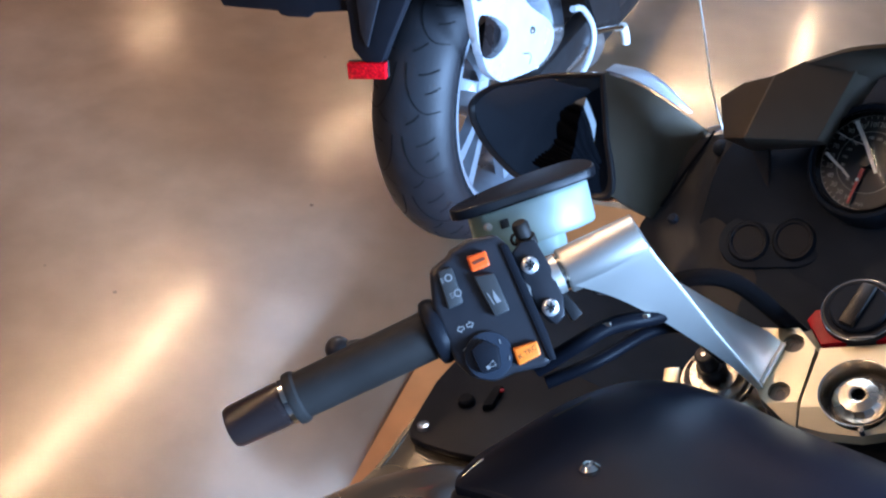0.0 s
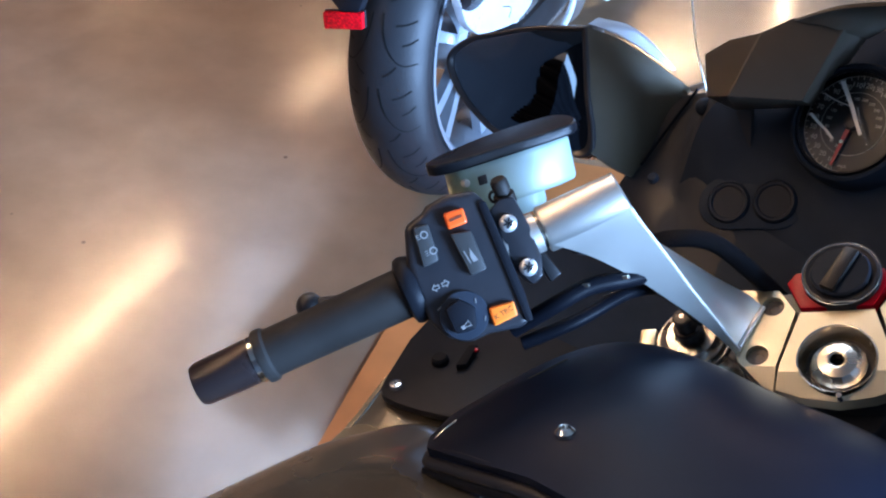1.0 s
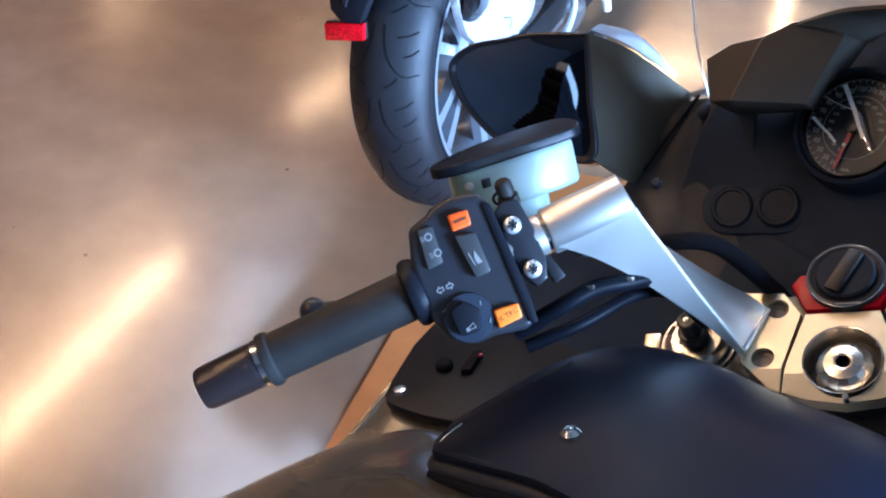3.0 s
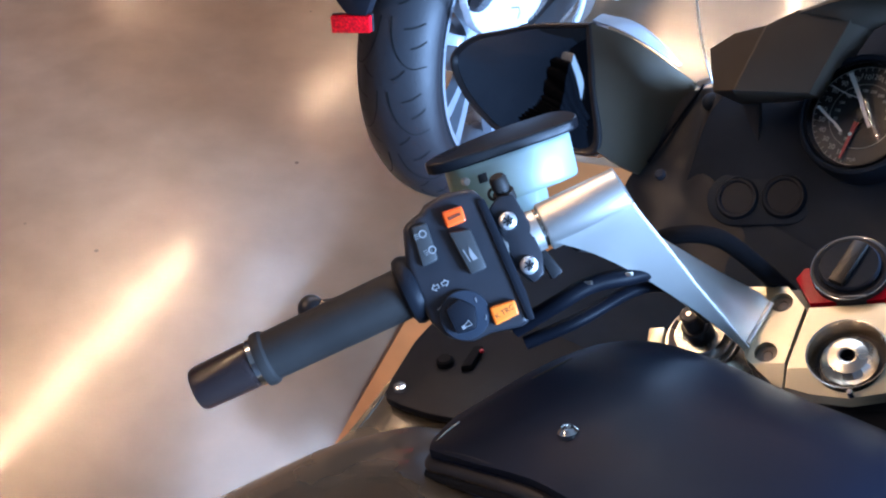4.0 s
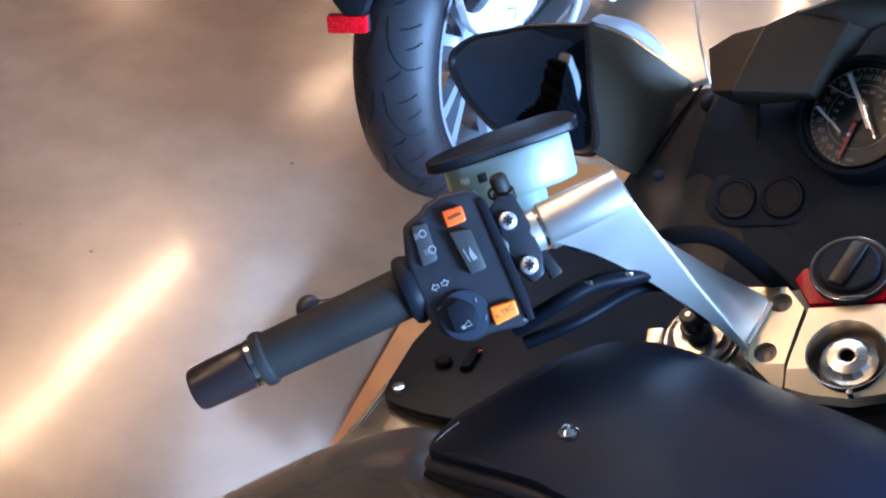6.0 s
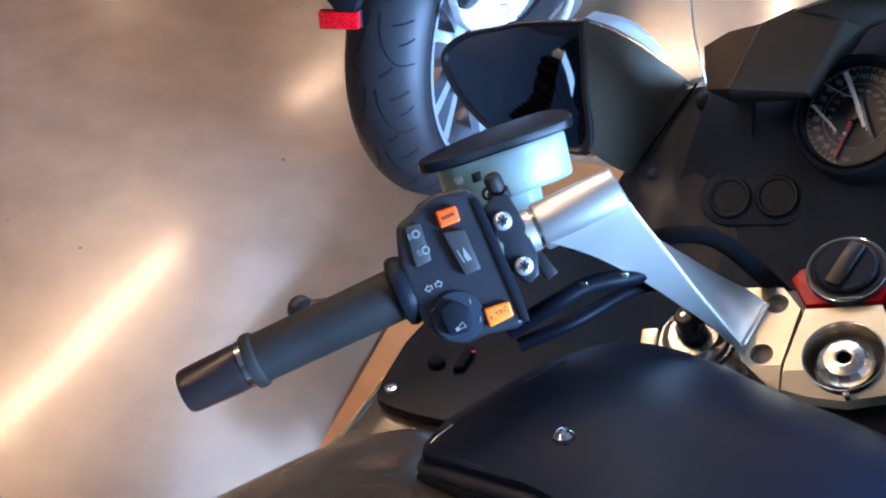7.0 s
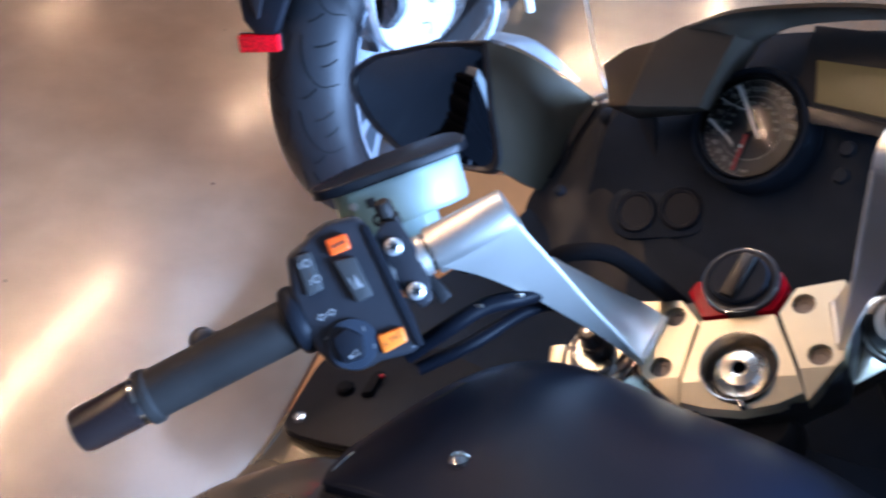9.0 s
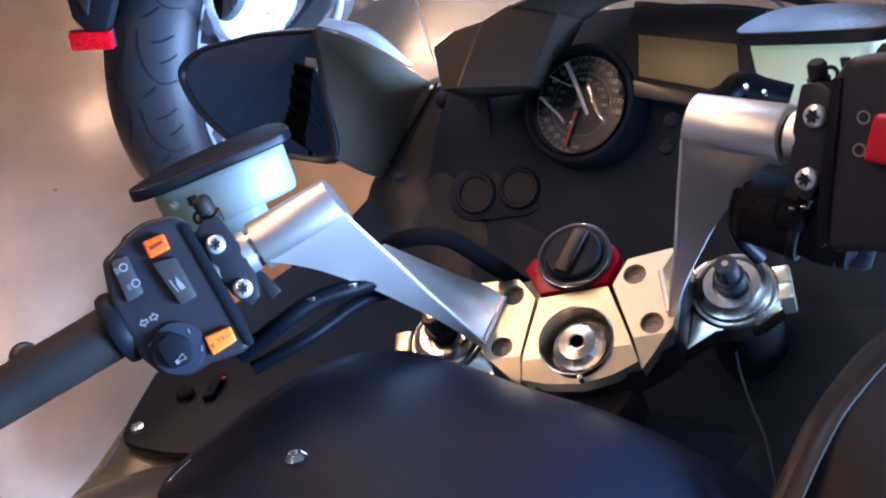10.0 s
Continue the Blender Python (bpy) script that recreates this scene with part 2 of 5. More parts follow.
def prism(poly, z0, z1, bevel=0.0, holes=(), seg=2):
    bm = bmesh.new()
    loops = []
    for loop in (poly, *holes):
        vs = [bm.verts.new((x, y, z1)) for x, y in loop]
        loops.append([bm.edges.new((vs[i], vs[(i + 1) % len(vs)])) for i in range(len(vs))])
    edges = [e for lp in loops for e in lp]
    if holes:
        bmesh.ops.triangle_fill(bm, use_beauty=True, use_dissolve=False, edges=edges)
    else:
        bm.faces.new([e.verts[0] for e in loops[0]])
    ret = bmesh.ops.extrude_face_region(bm, geom=bm.faces[:])
    low = [v for v in ret["geom"] if isinstance(v, bmesh.types.BMVert)]
    bmesh.ops.translate(bm, verts=low, vec=(0, 0, z0 - z1))
    if bevel:
        rim = [e for e in bm.edges if len(e.link_faces) == 2 and e.calc_face_angle(0) > 0.6]
        bmesh.ops.bevel(bm, geom=rim, offset=bevel, segments=seg, profile=0.6, affect="EDGES", clamp_overlap=True)
    return bm


def ring(cx, cy, r, n=24, a0=0.0, ry=None):
    return [(cx + r * math.cos(a0 + 2 * math.pi * i / n), cy + (ry or r) * math.sin(a0 + 2 * math.pi * i / n)) for i in range(n)]


def lathe(profile, n=32, closed=False):
    bm = bmesh.new()
    rows = []
    for r, z in profile:
        if r < 1e-6:
            rows.append([bm.verts.new((0, 0, z))])
        else:
            rows.append([bm.verts.new((r * math.cos(2 * math.pi * i / n), r * math.sin(2 * math.pi * i / n), z)) for i in range(n)])
    pairs = list(zip(rows, rows[1:])) + ([(rows[-1], rows[0])] if closed else [])
    for a, b in pairs:
        for i in range(n):
            j = (i + 1) % n
            if len(a) == 1 and len(b) > 1:
                bm.faces.new((a[0], b[i], b[j]))
            elif len(b) == 1 and len(a) > 1:
                bm.faces.new((a[i], a[j], b[0]))
            elif len(a) > 1:
                bm.faces.new((a[i], a[j], b[j], b[i]))
    return bm


def rbox(x0, x1, y0, y1, z0, z1, bevel=0.002, seg=2):
    return prism([(x0, y0), (x1, y0), (x1, y1), (x0, y1)], z0, z1, bevel, seg=seg)


def spline(pts, n):
    """n points on a smooth curve through pts."""
    pts = [Vector(p) for p in pts]
    if len(pts) == 2:
        return [pts[0].lerp(pts[1], i / (n - 1)) for i in range(n)]
    ext = [pts[0] * 2 - pts[1]] + pts + [pts[-1] * 2 - pts[-2]]
    out = []
    for i in range(n):
        s = i / (n - 1) * (len(pts) - 1)
        k = min(int(s), len(pts) - 2)
        t = s - k
        a, b, c, d = ext[k:k + 4]
        out.append(0.5 * ((2 * b) + (c - a) * t + (2 * a - 5 * b + 4 * c - d) * t * t + (3 * b - a - 3 * c + d) * t ** 3))
    return out


def loft(rows, nu=12, nv=10, thick=0.003):
    """A smooth sheet through rows of points, with a thickness."""
    curves = [spline(r, nu) for r in rows]
    cols = [spline([c[i] for c in curves], nv) for i in range(nu)]
    bm = bmesh.new()
    v = [[bm.verts.new(p) for p in col] for col in cols]
    for i in range(nu - 1):
        for j in range(nv - 1):
            bm.faces.new((v[i][j], v[i + 1][j], v[i + 1][j + 1], v[i][j + 1]))
    bm.normal_update()
    if thick:
        bmesh.ops.solidify(bm, geom=bm.faces[:], thickness=thick)
    return bm


def eased(bm, rounds, thick):
    """Smooths small waves out of a thin sheet, leaves its edges and gives it a thickness."""
    inner = [v for v in bm.verts if not v.is_boundary]
    for _ in range(rounds):
        bmesh.ops.smooth_vert(bm, verts=inner, factor=0.5, use_axis_x=True, use_axis_y=True, use_axis_z=True)
    bm.normal_update()
    bmesh.ops.solidify(bm, geom=bm.faces[:], thickness=thick)
    return bm


def pipe(pts, r, n=10, m=24):
    path = spline(pts, m)
    bm = bmesh.new()
    rows = []
    side = Vector((0.3, 0.2, 0.93))
    for i, p in enumerate(path):
        t = (path[min(i + 1, m - 1)] - path[max(i - 1, 0)]).normalized()
        side = (side - t * side.dot(t)).normalized()
        up = t.cross(side)
        rows.append([bm.verts.new(p + r * (math.cos(2 * math.pi * k / n) * side + math.sin(2 * math.pi * k / n) * up)) for k in range(n)])
    for a, b in zip(rows, rows[1:]):
        for k in range(n):
            bm.faces.new((a[k], a[(k + 1) % n], b[(k + 1) % n], b[k]))
    bm.faces.new(rows[0])
    bm.faces.new(rows[-1])
    return bm


def writing(text, size, material, parent, g, name="marking", extrude=0.0002):
    cu = bpy.data.curves.new(name, "FONT")
    cu.body, cu.size, cu.align_x, cu.align_y, cu.extrude = text, size, "CENTER", "CENTER", extrude
    tmp = bpy.data.objects.new(name, cu)
    scene.collection.objects.link(tmp)
    me = bpy.data.meshes.new_from_object(tmp.evaluated_get(bpy.context.evaluated_depsgraph_get()))
    bpy.data.objects.remove(tmp)
    bm = bmesh.new()
    bm.from_mesh(me)
    bpy.data.meshes.remove(me)
    return part(name, bm, material, parent, g=g)


T = Matrix.Translation
ALONG_X = Matrix(((0, 0, 1, 0), (1, 0, 0, 0), (0, 1, 0, 0), (0, 0, 0, 1)))  # turns a lathe's axis onto x

# axes of the near motorcycle: S steering head, B left handlebar, K chassis
S = basis((0.3175, 0.4579, 0.9475), (0.8454, -0.2294, 0.4824), (0.1394, 0.9665, 0.2154), (-0.5157, -0.1148, 0.849))
B = basis((0.112, 0.467, 1.012), (-0.8578, -0.3566, -0.3702), (0.5137, -0.6215, -0.5915), (-0.0191, -0.6975, 0.7163))
K = basis((0.3175, 0.4579, 0.9475), (0.6954, -0.6372, 0.3322), (0.6756, 0.7373, 0.0), (-0.2449, 0.2244, 0.9432))
FLIP = S @ Matrix.Diagonal((-1, 1, 1, 1)) @ S.inverted()
SIDE = S @ T((0.0115, -0.001, -0.001)) @ S.inverted() @ FLIP

# ---- the room ----
def slab(name, x0, x1, y0, y1, z0, z1, material, label):
    ob = part(name, rbox(x0, x1, y0, y1, z0, z1, 0), material)
    return tagged(ob, label, name.split("_")[0], kind="structure")


slab("floor", -5, 4, -2.8, 10, -0.1, 0, CONCRETE, "polished grey-brown concrete showroom floor with lamp reflections")
ceiling = part("ceiling", prism([(-5, -2.8), (4, -2.8), (4, 10), (-5, 10)], 3.6, 3.7, holes=[[(-1.4, 2.7), (0.3, 2.7), (0.3, 5.0), (-1.4, 5.0)]]), CEIL)
tagged(ceiling, "plain painted showroom ceiling with a square rooflight", "ceiling", kind="structure")
wall = part("wall_north", prism([(-5, 0), (4, 0), (4, 3.6), (-5, 3.6)], 0, 0.15, holes=[[(1.85, 0.4), (3.85, 0.4), (3.85, 2.1), (1.85, 2.1)]]), WALLP,
            g=basis((0, 10.15, 0), (1, 0, 0), (0, 0, 1), (0, -1, 0)))
tagged(wall, "brown painted showroom wall with a square window opening", "wall", kind="structure")
slab("wall_west", -5.15, -5, -2.8, 10, 0, 3.6, DARKWALL, "dark painted showroom side wall")
slab("wall_south", -5, 4, -2.95, -2.8, 0, 3.6, DARKWALL, "dark painted showroom end wall")
wall = part("wall_east", prism([(-2.8, 0), (10, 0), (10, 3.6), (-2.8, 3.6)], 0, 0.15, holes=[[(-2.75, 0.4), (-0.55, 0.4), (-0.55, 3.1), (-2.75, 3.1)]]), WALLP,
            g=basis((4, 0, 0), (0, 1, 0), (0, 0, 1), (1, 0, 0)))
tagged(wall, "brown painted wall with a wide shop window opening", "wall", kind="structure")
slab("wall_partition", -5, -2.75, 6.6, 6.75, 0, 3.6, PARTITION, "dark brown painted partition wall")
stripe = part("trim_floor_stripe", prism([(-0.40, 0.0), (-0.092, 0.982), (-0.004, 1.265), (0.145, 1.74), (0.16, 1.79), (0.9, 1.73), (0.5, 0.0)], 0.0, 0.004), BROWN)
tagged(stripe, "orange-brown painted band on the concrete floor", "floor band", kind="structure")


def ceiling_light(a, b, r):
    """A fluorescent batten between two points of the ceiling."""
    a, b = Vector((*a, 3.6)), Vector((*b, 3.6))
    n = (b - a).length
    g = basis((a + b) / 2, (b - a).normalized(), Vector((0, 0, 1)).cross(b - a).normalized(), (0, 0, 1))
    lamp = thing("ceiling_light", "white batten ceiling light with a warm fluorescent tube", "ceiling light", "ceiling lights")
    part("housing", rbox(-n / 2, n / 2, -0.05, 0.05, -0.06, 0, 0.006), FITTING, lamp, g=g)
    part("tube", lathe([(0, -n / 2 + 0.02), (r, -n / 2 + 0.02), (r, n / 2 - 0.02), (0, n / 2 - 0.02)], 14), TUBE, lamp, "warm glowing tube", g=g @ T((0, 0, -0.10)) @ ALONG_X)


for ends in [((-2.4, 2.9), (-1.66, 4.8), 0.0048), ((-1.22, 6.42), (-0.85, 7.05), 0.0028), ((-3.25, 7.55), (-2.8, 8.22), 0.0018), ((1.2, 7.7), (2.3, 7.75), 0.006), ((3.0, 8.3), (3.3, 9.3), 0.006),
             ((-3.1, 1.05), (-2.5, 2.65), 0.005), ((-3.9, -0.95), (-3.25, 0.75), 0.004)]:
    ceiling_light(*ends)

# ---- the near motorcycle ----
bike = thing("motorcycle", "dark touring motorcycle with silver handlebar risers parked on the showroom floor", "motorcycle", "parked motorcycles")


def handlebar(g, right):
    """One handlebar with its grip, switch box, lever clamp and fluid reservoir; g carries it to its side."""
    h = g @ B
    part("grip_flange", lathe([(0.0150, 0.0735), (0.0195, 0.0745), (0.0208, 0.0775), (0.0212, 0.0805), (0.0200, 0.0835), (0.0165, 0.0850), (0.0150, 0.0855)], 40), MATTE, bike, "black rubber grip flange", g=h @ ALONG_X)
    grip = part("grip", lathe([(0.0155, 0.084), (0.0155, 0.087), (0.0152, 0.12), (0.0148, 0.171), (0.0165, 0.1725),
                               (0.017, 0.1755), (0.0165, 0.178), (0.0135, 0.179)], 40), RUBBER, bike, "worn black rubber grip", g=h @ ALONG_X)
    end = part("bar_end", lathe([(0, 0.179), (0.0128, 0.179), (0.0138, 0.181), (0.0142, 0.186), (0.0134, 0.2165), (0.0122, 0.2195), (0.009, 0.2205), (0, 0.2205)], 36), BAREND, bike, "dark brown-black bar end weight", g=h @ ALONG_X)
    part("ring", lathe([(0.0128, 0.1785), (0.0148, 0.1785), (0.0148, 0.1815), (0.0128, 0.1815)], 36, True), CHROME, end, g=h @ ALONG_X)
    part("handlebar_tube", lathe([(0.0108, -0.02), (0.0108, 0.1)], 24), STEEL, bike, g=h @ ALONG_X)
    # switch box
    outline = [(0.068, -0.0352), (0.055, -0.0385), (0.052, -0.041), (0.0391, -0.0425), (0.0229, -0.0385), (0.0185, -0.030), (0.0205, -0.0151), (0.0208, 0.0043), (0.0215, 0.0287), (0.0235, 0.0455),
               (0.030, 0.0462), (0.0476, 0.0422), (0.0602, 0.0424), (0.0723, 0.0338), (0.0765, 0.0217), (0.0775, 0.003), (0.0757, -0.0139)]
    box = part("switch_box", prism(outline, -0.02, 0.0175, 0.005, seg=3), BLACK, bike, "black plastic switch housing", g=h)
    part("rear_rim", prism([(0.0185, -0.030), (0.0235, -0.031), (0.026, 0.044), (0.0215, 0.0455), (0.0195, 0.0287), (0.0188, 0.0)], 0.008, 0.0195, 0.002), MATTE, box, g=h)
    if not right:
        rk = part("dip_switch", prism([(0.0635, -0.0325), (0.0545, -0.031), (0.0572, -0.0088), (0.0672, -0.0088)], 0.014, 0.0205, 0.0018), ROCKER, box, "grey rocker with lamp symbols", g=h)
        for y in (-0.026, -0.0155):
            lx = 0.0592 - (y + 0.026) * 0.12
            part("lamp_symbol", prism(ring(lx, y, 0.0024, 14), 0.0204, 0.0208, holes=[ring(lx, y, 0.0016, 14)]), PRINT, rk, g=h)
            for k in range(3):
                part("beam_line", rbox(lx + 0.0028, lx + 0.005, y - 0.0014 + 0.0012 * k, y - 0.001 + 0.0012 * k, 0.0204, 0.0208, 0), PRINT, rk, g=h)
        md = part("mode_switch", prism([(0.0455, -0.0205), (0.0333, -0.0172), (0.0340, 0.0071), (0.0440, 0.0069)], 0.014, 0.0225, 0.0018), ROCKER, box, "grey rocker with an arrow symbol", g=h)
        part("arrow_symbol", prism([(0.0425, -0.008), (0.0415, 0.0), (0.0408, 0.0), (0.0418, -0.008)], 0.0224, 0.0229), PRINT, md, g=h)
        part("arrow_symbol", prism([(0.0385, -0.0085), (0.0365, 0.0), (0.0395, 0.0), (0.0400, -0.0035)], 0.0224, 0.0229), PRINT, md, g=h)
        for dx in (-0.003, 0.003):
            s = 1 if dx > 0 else -1
            x0 = 0.0625 + dx
            shape = [(x0 - s * 0.0022, 0.0035), (x0, 0.0035), (x0, 0.0022), (x0 + s * 0.0026, 0.0048), (x0, 0.0074), (x0, 0.006), (x0 - s * 0.0022, 0.006)]
            inner = [(x0 - s * 0.0016, 0.0041), (x0 + s * 0.0004, 0.0041), (x0 + s * 0.0004, 0.0035), (x0 + s * 0.0017, 0.0048), (x0 + s * 0.0004, 0.006), (x0 + s * 0.0004, 0.0055), (x0 - s * 0.0016, 0.0055)]
            part("turn_symbol", prism(shape, 0.0174, 0.0179, holes=[inner]), PRINT, box, g=h)
        # turn and horn switch
        part("horn_base", prism(ring(0.057, 0.026, 0.0145, 28), 0.012, 0.020, 0.0015), DEEP, box, "black turn switch knob", g=h)
        part("horn_button", prism([(0.066, 0.018), (0.056, 0.0155), (0.049, 0.024), (0.0535, 0.036), (0.066, 0.034)], 0.018, 0.0255, 0.003), MATTE, box, "black horn button", g=h)
        hs = h @ T((0.0585, 0.0315, 0.0254)) @ Matrix.Rotation(radians(12), 4, "Z")
        for poly in ([(-0.003, -0.0019), (-0.0026, -0.0019), (-0.0026, 0.0019), (-0.003, 0.0019)], [(-0.003, -0.0019), (0.0008, -0.0008), (0.0008, -0.0004), (-0.003, -0.0014)],
                     [(-0.003, 0.0014), (0.0008, 0.0004), (0.0008, 0.0008), (-0.003, 0.0019)], [(0.0008, -0.0011), (0.0028, -0.0011), (0.0028, 0.0011), (0.0008, 0.0011)]):
            part("horn_symbol", prism(poly, 0.0, 0.0004), PRINT, box, g=hs)
        for px, py, pa in ((0.0685, 0.0165, 20), (0.0475, 0.021, 80), (0.0465, 0.0325, 60)):
            part("switch_mark", rbox(-0.0014, 0.0014, -0.0003, 0.0003, 0.0198, 0.0204, 0), PRINT, box, g=h @ T((px, py, 0)) @ Matrix.Rotation(radians(pa), 4, "Z"))
        for name, poly, txt in (("upper_button", [(0.0442, -0.0327), (0.0322, -0.0312), (0.0333, -0.0222), (0.0452, -0.0230)], ""),
                                ("traction_button", [(0.0425, 0.0280), (0.0276, 0.0300), (0.0286, 0.0386), (0.0437, 0.0390)], "K TRC")):
            b = part(name, prism(poly, 0.014, 0.0215 if txt else 0.0225, 0.0015, seg=3), AMBER if txt else ORANGE, box, "light orange push button" if txt else "bright orange push button", g=h)
            cx, cy = sum(p[0] for p in poly) / 4, sum(p[1] for p in poly) / 4
            if txt:
                writing(txt, 0.0042, DARKPRINT, b, h @ T((cx, cy, 0.0214)) @ Matrix.Rotation(radians(187), 4, "Z"))
            else:
                part("marking_bar", rbox(cx - 0.004, cx + 0.0035, cy - 0.0008, cy + 0.0008, 0.0224, 0.0228, 0), DARKPRINT, b, g=h)
    else:
        b = part("kill_switch", prism([(0.0615, -0.0185), (0.041, -0.0175), (0.0385, 0.0035), (0.0615, 0.0035)], 0.012, 0.024, 0.003, seg=3), REDKNOB, box, "red engine stop switch", g=h)
        part("marking_bar", rbox(0.050, 0.0525, -0.012, -0.001, 0.0238, 0.0243, 0), PRINT, b, g=h)
        for y in (-0.0145, -0.0005):
            part("run_symbol", prism(ring(0.0345, y, 0.003, 16), 0.0174, 0.0179, holes=[ring(0.0345, y, 0.0022, 16)]), PRINT, box, g=h)
        part("top_lug", prism([(0.034, -0.046), (0.06, -0.046), (0.062, -0.036), (0.030, -0.036)], -0.012, 0.012, 0.003), BLACK, box, g=h)
    # lever clamp
    clamp = part("lever_clamp", prism([(0.0185, -0.0235), (0.011, -0.0275), (0.002, -0.0255), (0.0005, -0.006), (0.0015, 0.0138), (0.0055, 0.0245), (0.013, 0.027), (0.0185, 0.0150), (0.0185, -0.0065)], -0.016, 0.0145, 0.0025), BLACK, bike, "black lever clamp", g=h)
    for x, y in ((0.0117, -0.0122), (0.0115, 0.0160)):
        bolt = part("bolt", lathe([(0, 0.013), (0.005, 0.013), (0.0054, 0.0158), (0.0050, 0.0170), (0.0040, 0.0179), (0.0026, 0.0184), (0.0021, 0.0170), (0, 0.0170)], 20), BRIGHT, clamp, "bright steel cap bolt", g=h @ T((x, y, 0)))
        for a in range(3):
            part("slot", rbox(-0.0032, 0.0032, -0.00045, 0.00045, 0.0172, 0.0185, 0), DARKMETAL, bolt, g=h @ T((x, y, 0)) @ Matrix.Rotation(radians(60 * a), 4, "Z"))
    part("rib", prism([(0.004, 0.010), (-0.002, 0.012), (-0.006, 0.028), (0.002, 0.030)], -0.008, 0.0035, 0.0015), DARKMETAL, clamp, g=h)
    # bleed nipple and its cap
    nip = part("bleed_nipple", lathe([(0, 0.026), (0.0048, 0.0255), (0.0062, 0.023), (0.0062, 0.015), (0.0052, 0.014), (0.0052, 0.012), (0.0075, 0.0115), (0.0075, 0.004), (0.006, 0.0)], 18), RUBBER, bike, "black rubber bleed cap",
               g=h @ T((0.0065, -0.0215, 0.003)) @ Matrix.Rotation(radians(62), 4, "X") @ Matrix.Diagonal((0.7, 0.7, 0.62, 1) if right else (0.86, 0.86, 0.76, 1)))
    part("cap_loop", lathe([(0.0042 + 0.0012 * math.cos(a * 0.785), 0.0012 * math.sin(a * 0.785)) for a in range(8)], 16, True), RUBBER, nip, g=h @ T((0.0115, -0.030, 0.006)) @ Matrix.Diagonal((0.8, 0.8, 0.8, 1)))
    # lever, seen under the grip, with its ball end
    part("lever", pipe([(0.012, -0.012, -0.025), (0.04, -0.006, -0.06), (0.10, -0.004, -0.088), (0.150, -0.016, -0.094)], 0.0058, 10, 20), DARKMETAL, bike, "black hand lever", g=h)
    part("lever_ball", lathe([(0.0095 * math.sin(a * math.pi / 10), 0.0095 * -math.cos(a * math.pi / 10)) for a in range(11)], 20), DARKMETAL, bike, g=h @ T((0.153, -0.018, -0.095)))
    # fluid reservoir
    x = Vector((0.086, 0.043, 0.015)).normalized()
    v = Vector((-0.047, -0.77, 0.63)).normalized()
    z = x.cross(v)
    z = z if z.z > 0 else -z
    v = (x.cross(z) if x.cross(z).dot(v) > 0 else z.cross(x)).normalized()
    z2 = (z * math.cos(radians(14)) + v * math.sin(radians(14))).normalized()
    y = z2.cross(x)
    q = g @ basis(Vector((0.043, 0.517, 1.012)) + x * (0.0275 if right else 0.0065) - z2 * (0.019 if right else 0.0075), x, y, z2)
    lid = [(-0.006, 0.000), (-0.001, -0.007), (0.018, -0.0115), (0.080, -0.0115), (0.095, -0.007), (0.1005, 0.006), (0.099, 0.022), (0.088, 0.031), (0.050, 0.031), (0.014, 0.020), (-0.003, 0.008)]
    lid = [(p.x, p.y) for p in spline([(*p, 0) for p in (*lid, lid[0])], 45)][:-1]
    tub = [(0.007, 0.003), (0.012, -0.006), (0.022, -0.009), (0.076, -0.009), (0.090, -0.005), (0.0945, 0.008), (0.092, 0.022), (0.080, 0.029), (0.020, 0.029), (0.009, 0.020)]
    res = part("reservoir", prism(tub, -0.036 if right else -0.030, 0.001, 0.004, seg=3), RESER2 if right else RESER, bike, "yellowed translucent brake fluid reservoir" if right else "pale translucent clutch fluid reservoir", g=q)
    part("reservoir_foot", prism([(0.016, 0.0), (0.03, -0.006), (0.060, -0.006), (0.07, 0.004), (0.066, 0.018), (0.022, 0.018)], -0.042, -0.029, 0.003), RESER2 if right else RESER, res, g=q)
    part("cap", prism(lid, 0.001, 0.0082, 0.0016, seg=3), CAPB, res, "black reservoir cap", g=q)
    part("level_screw", lathe([(0, 0.0028), (0.0020, 0.0026), (0.0026, 0.0012), (0.0028, -0.002)], 18), FITTING, res, "small white screw", g=q @ T((0.0145, -0.0075, -0.0085)) @ Matrix.Rotation(radians(90), 4, "X"))
    part("level_window", rbox(0.0225, 0.0285, -0.0100, -0.008, -0.0125, -0.0065, 0.0008), DARKMETAL, res, "small dark level window", g=q)


def droop(bm, y0, slope=0.45):
    """Bends a plate down in front of the line y = y0."""
    bmesh.ops.bisect_plane(bm, geom=bm.verts[:] + bm.edges[:] + bm.faces[:], plane_co=(0, y0, 0), plane_no=(0, 1, 0))
    for v in bm.verts:
        if v.co.y < y0:
            v.co.z += (v.co.y - y0) * slope
    return bm


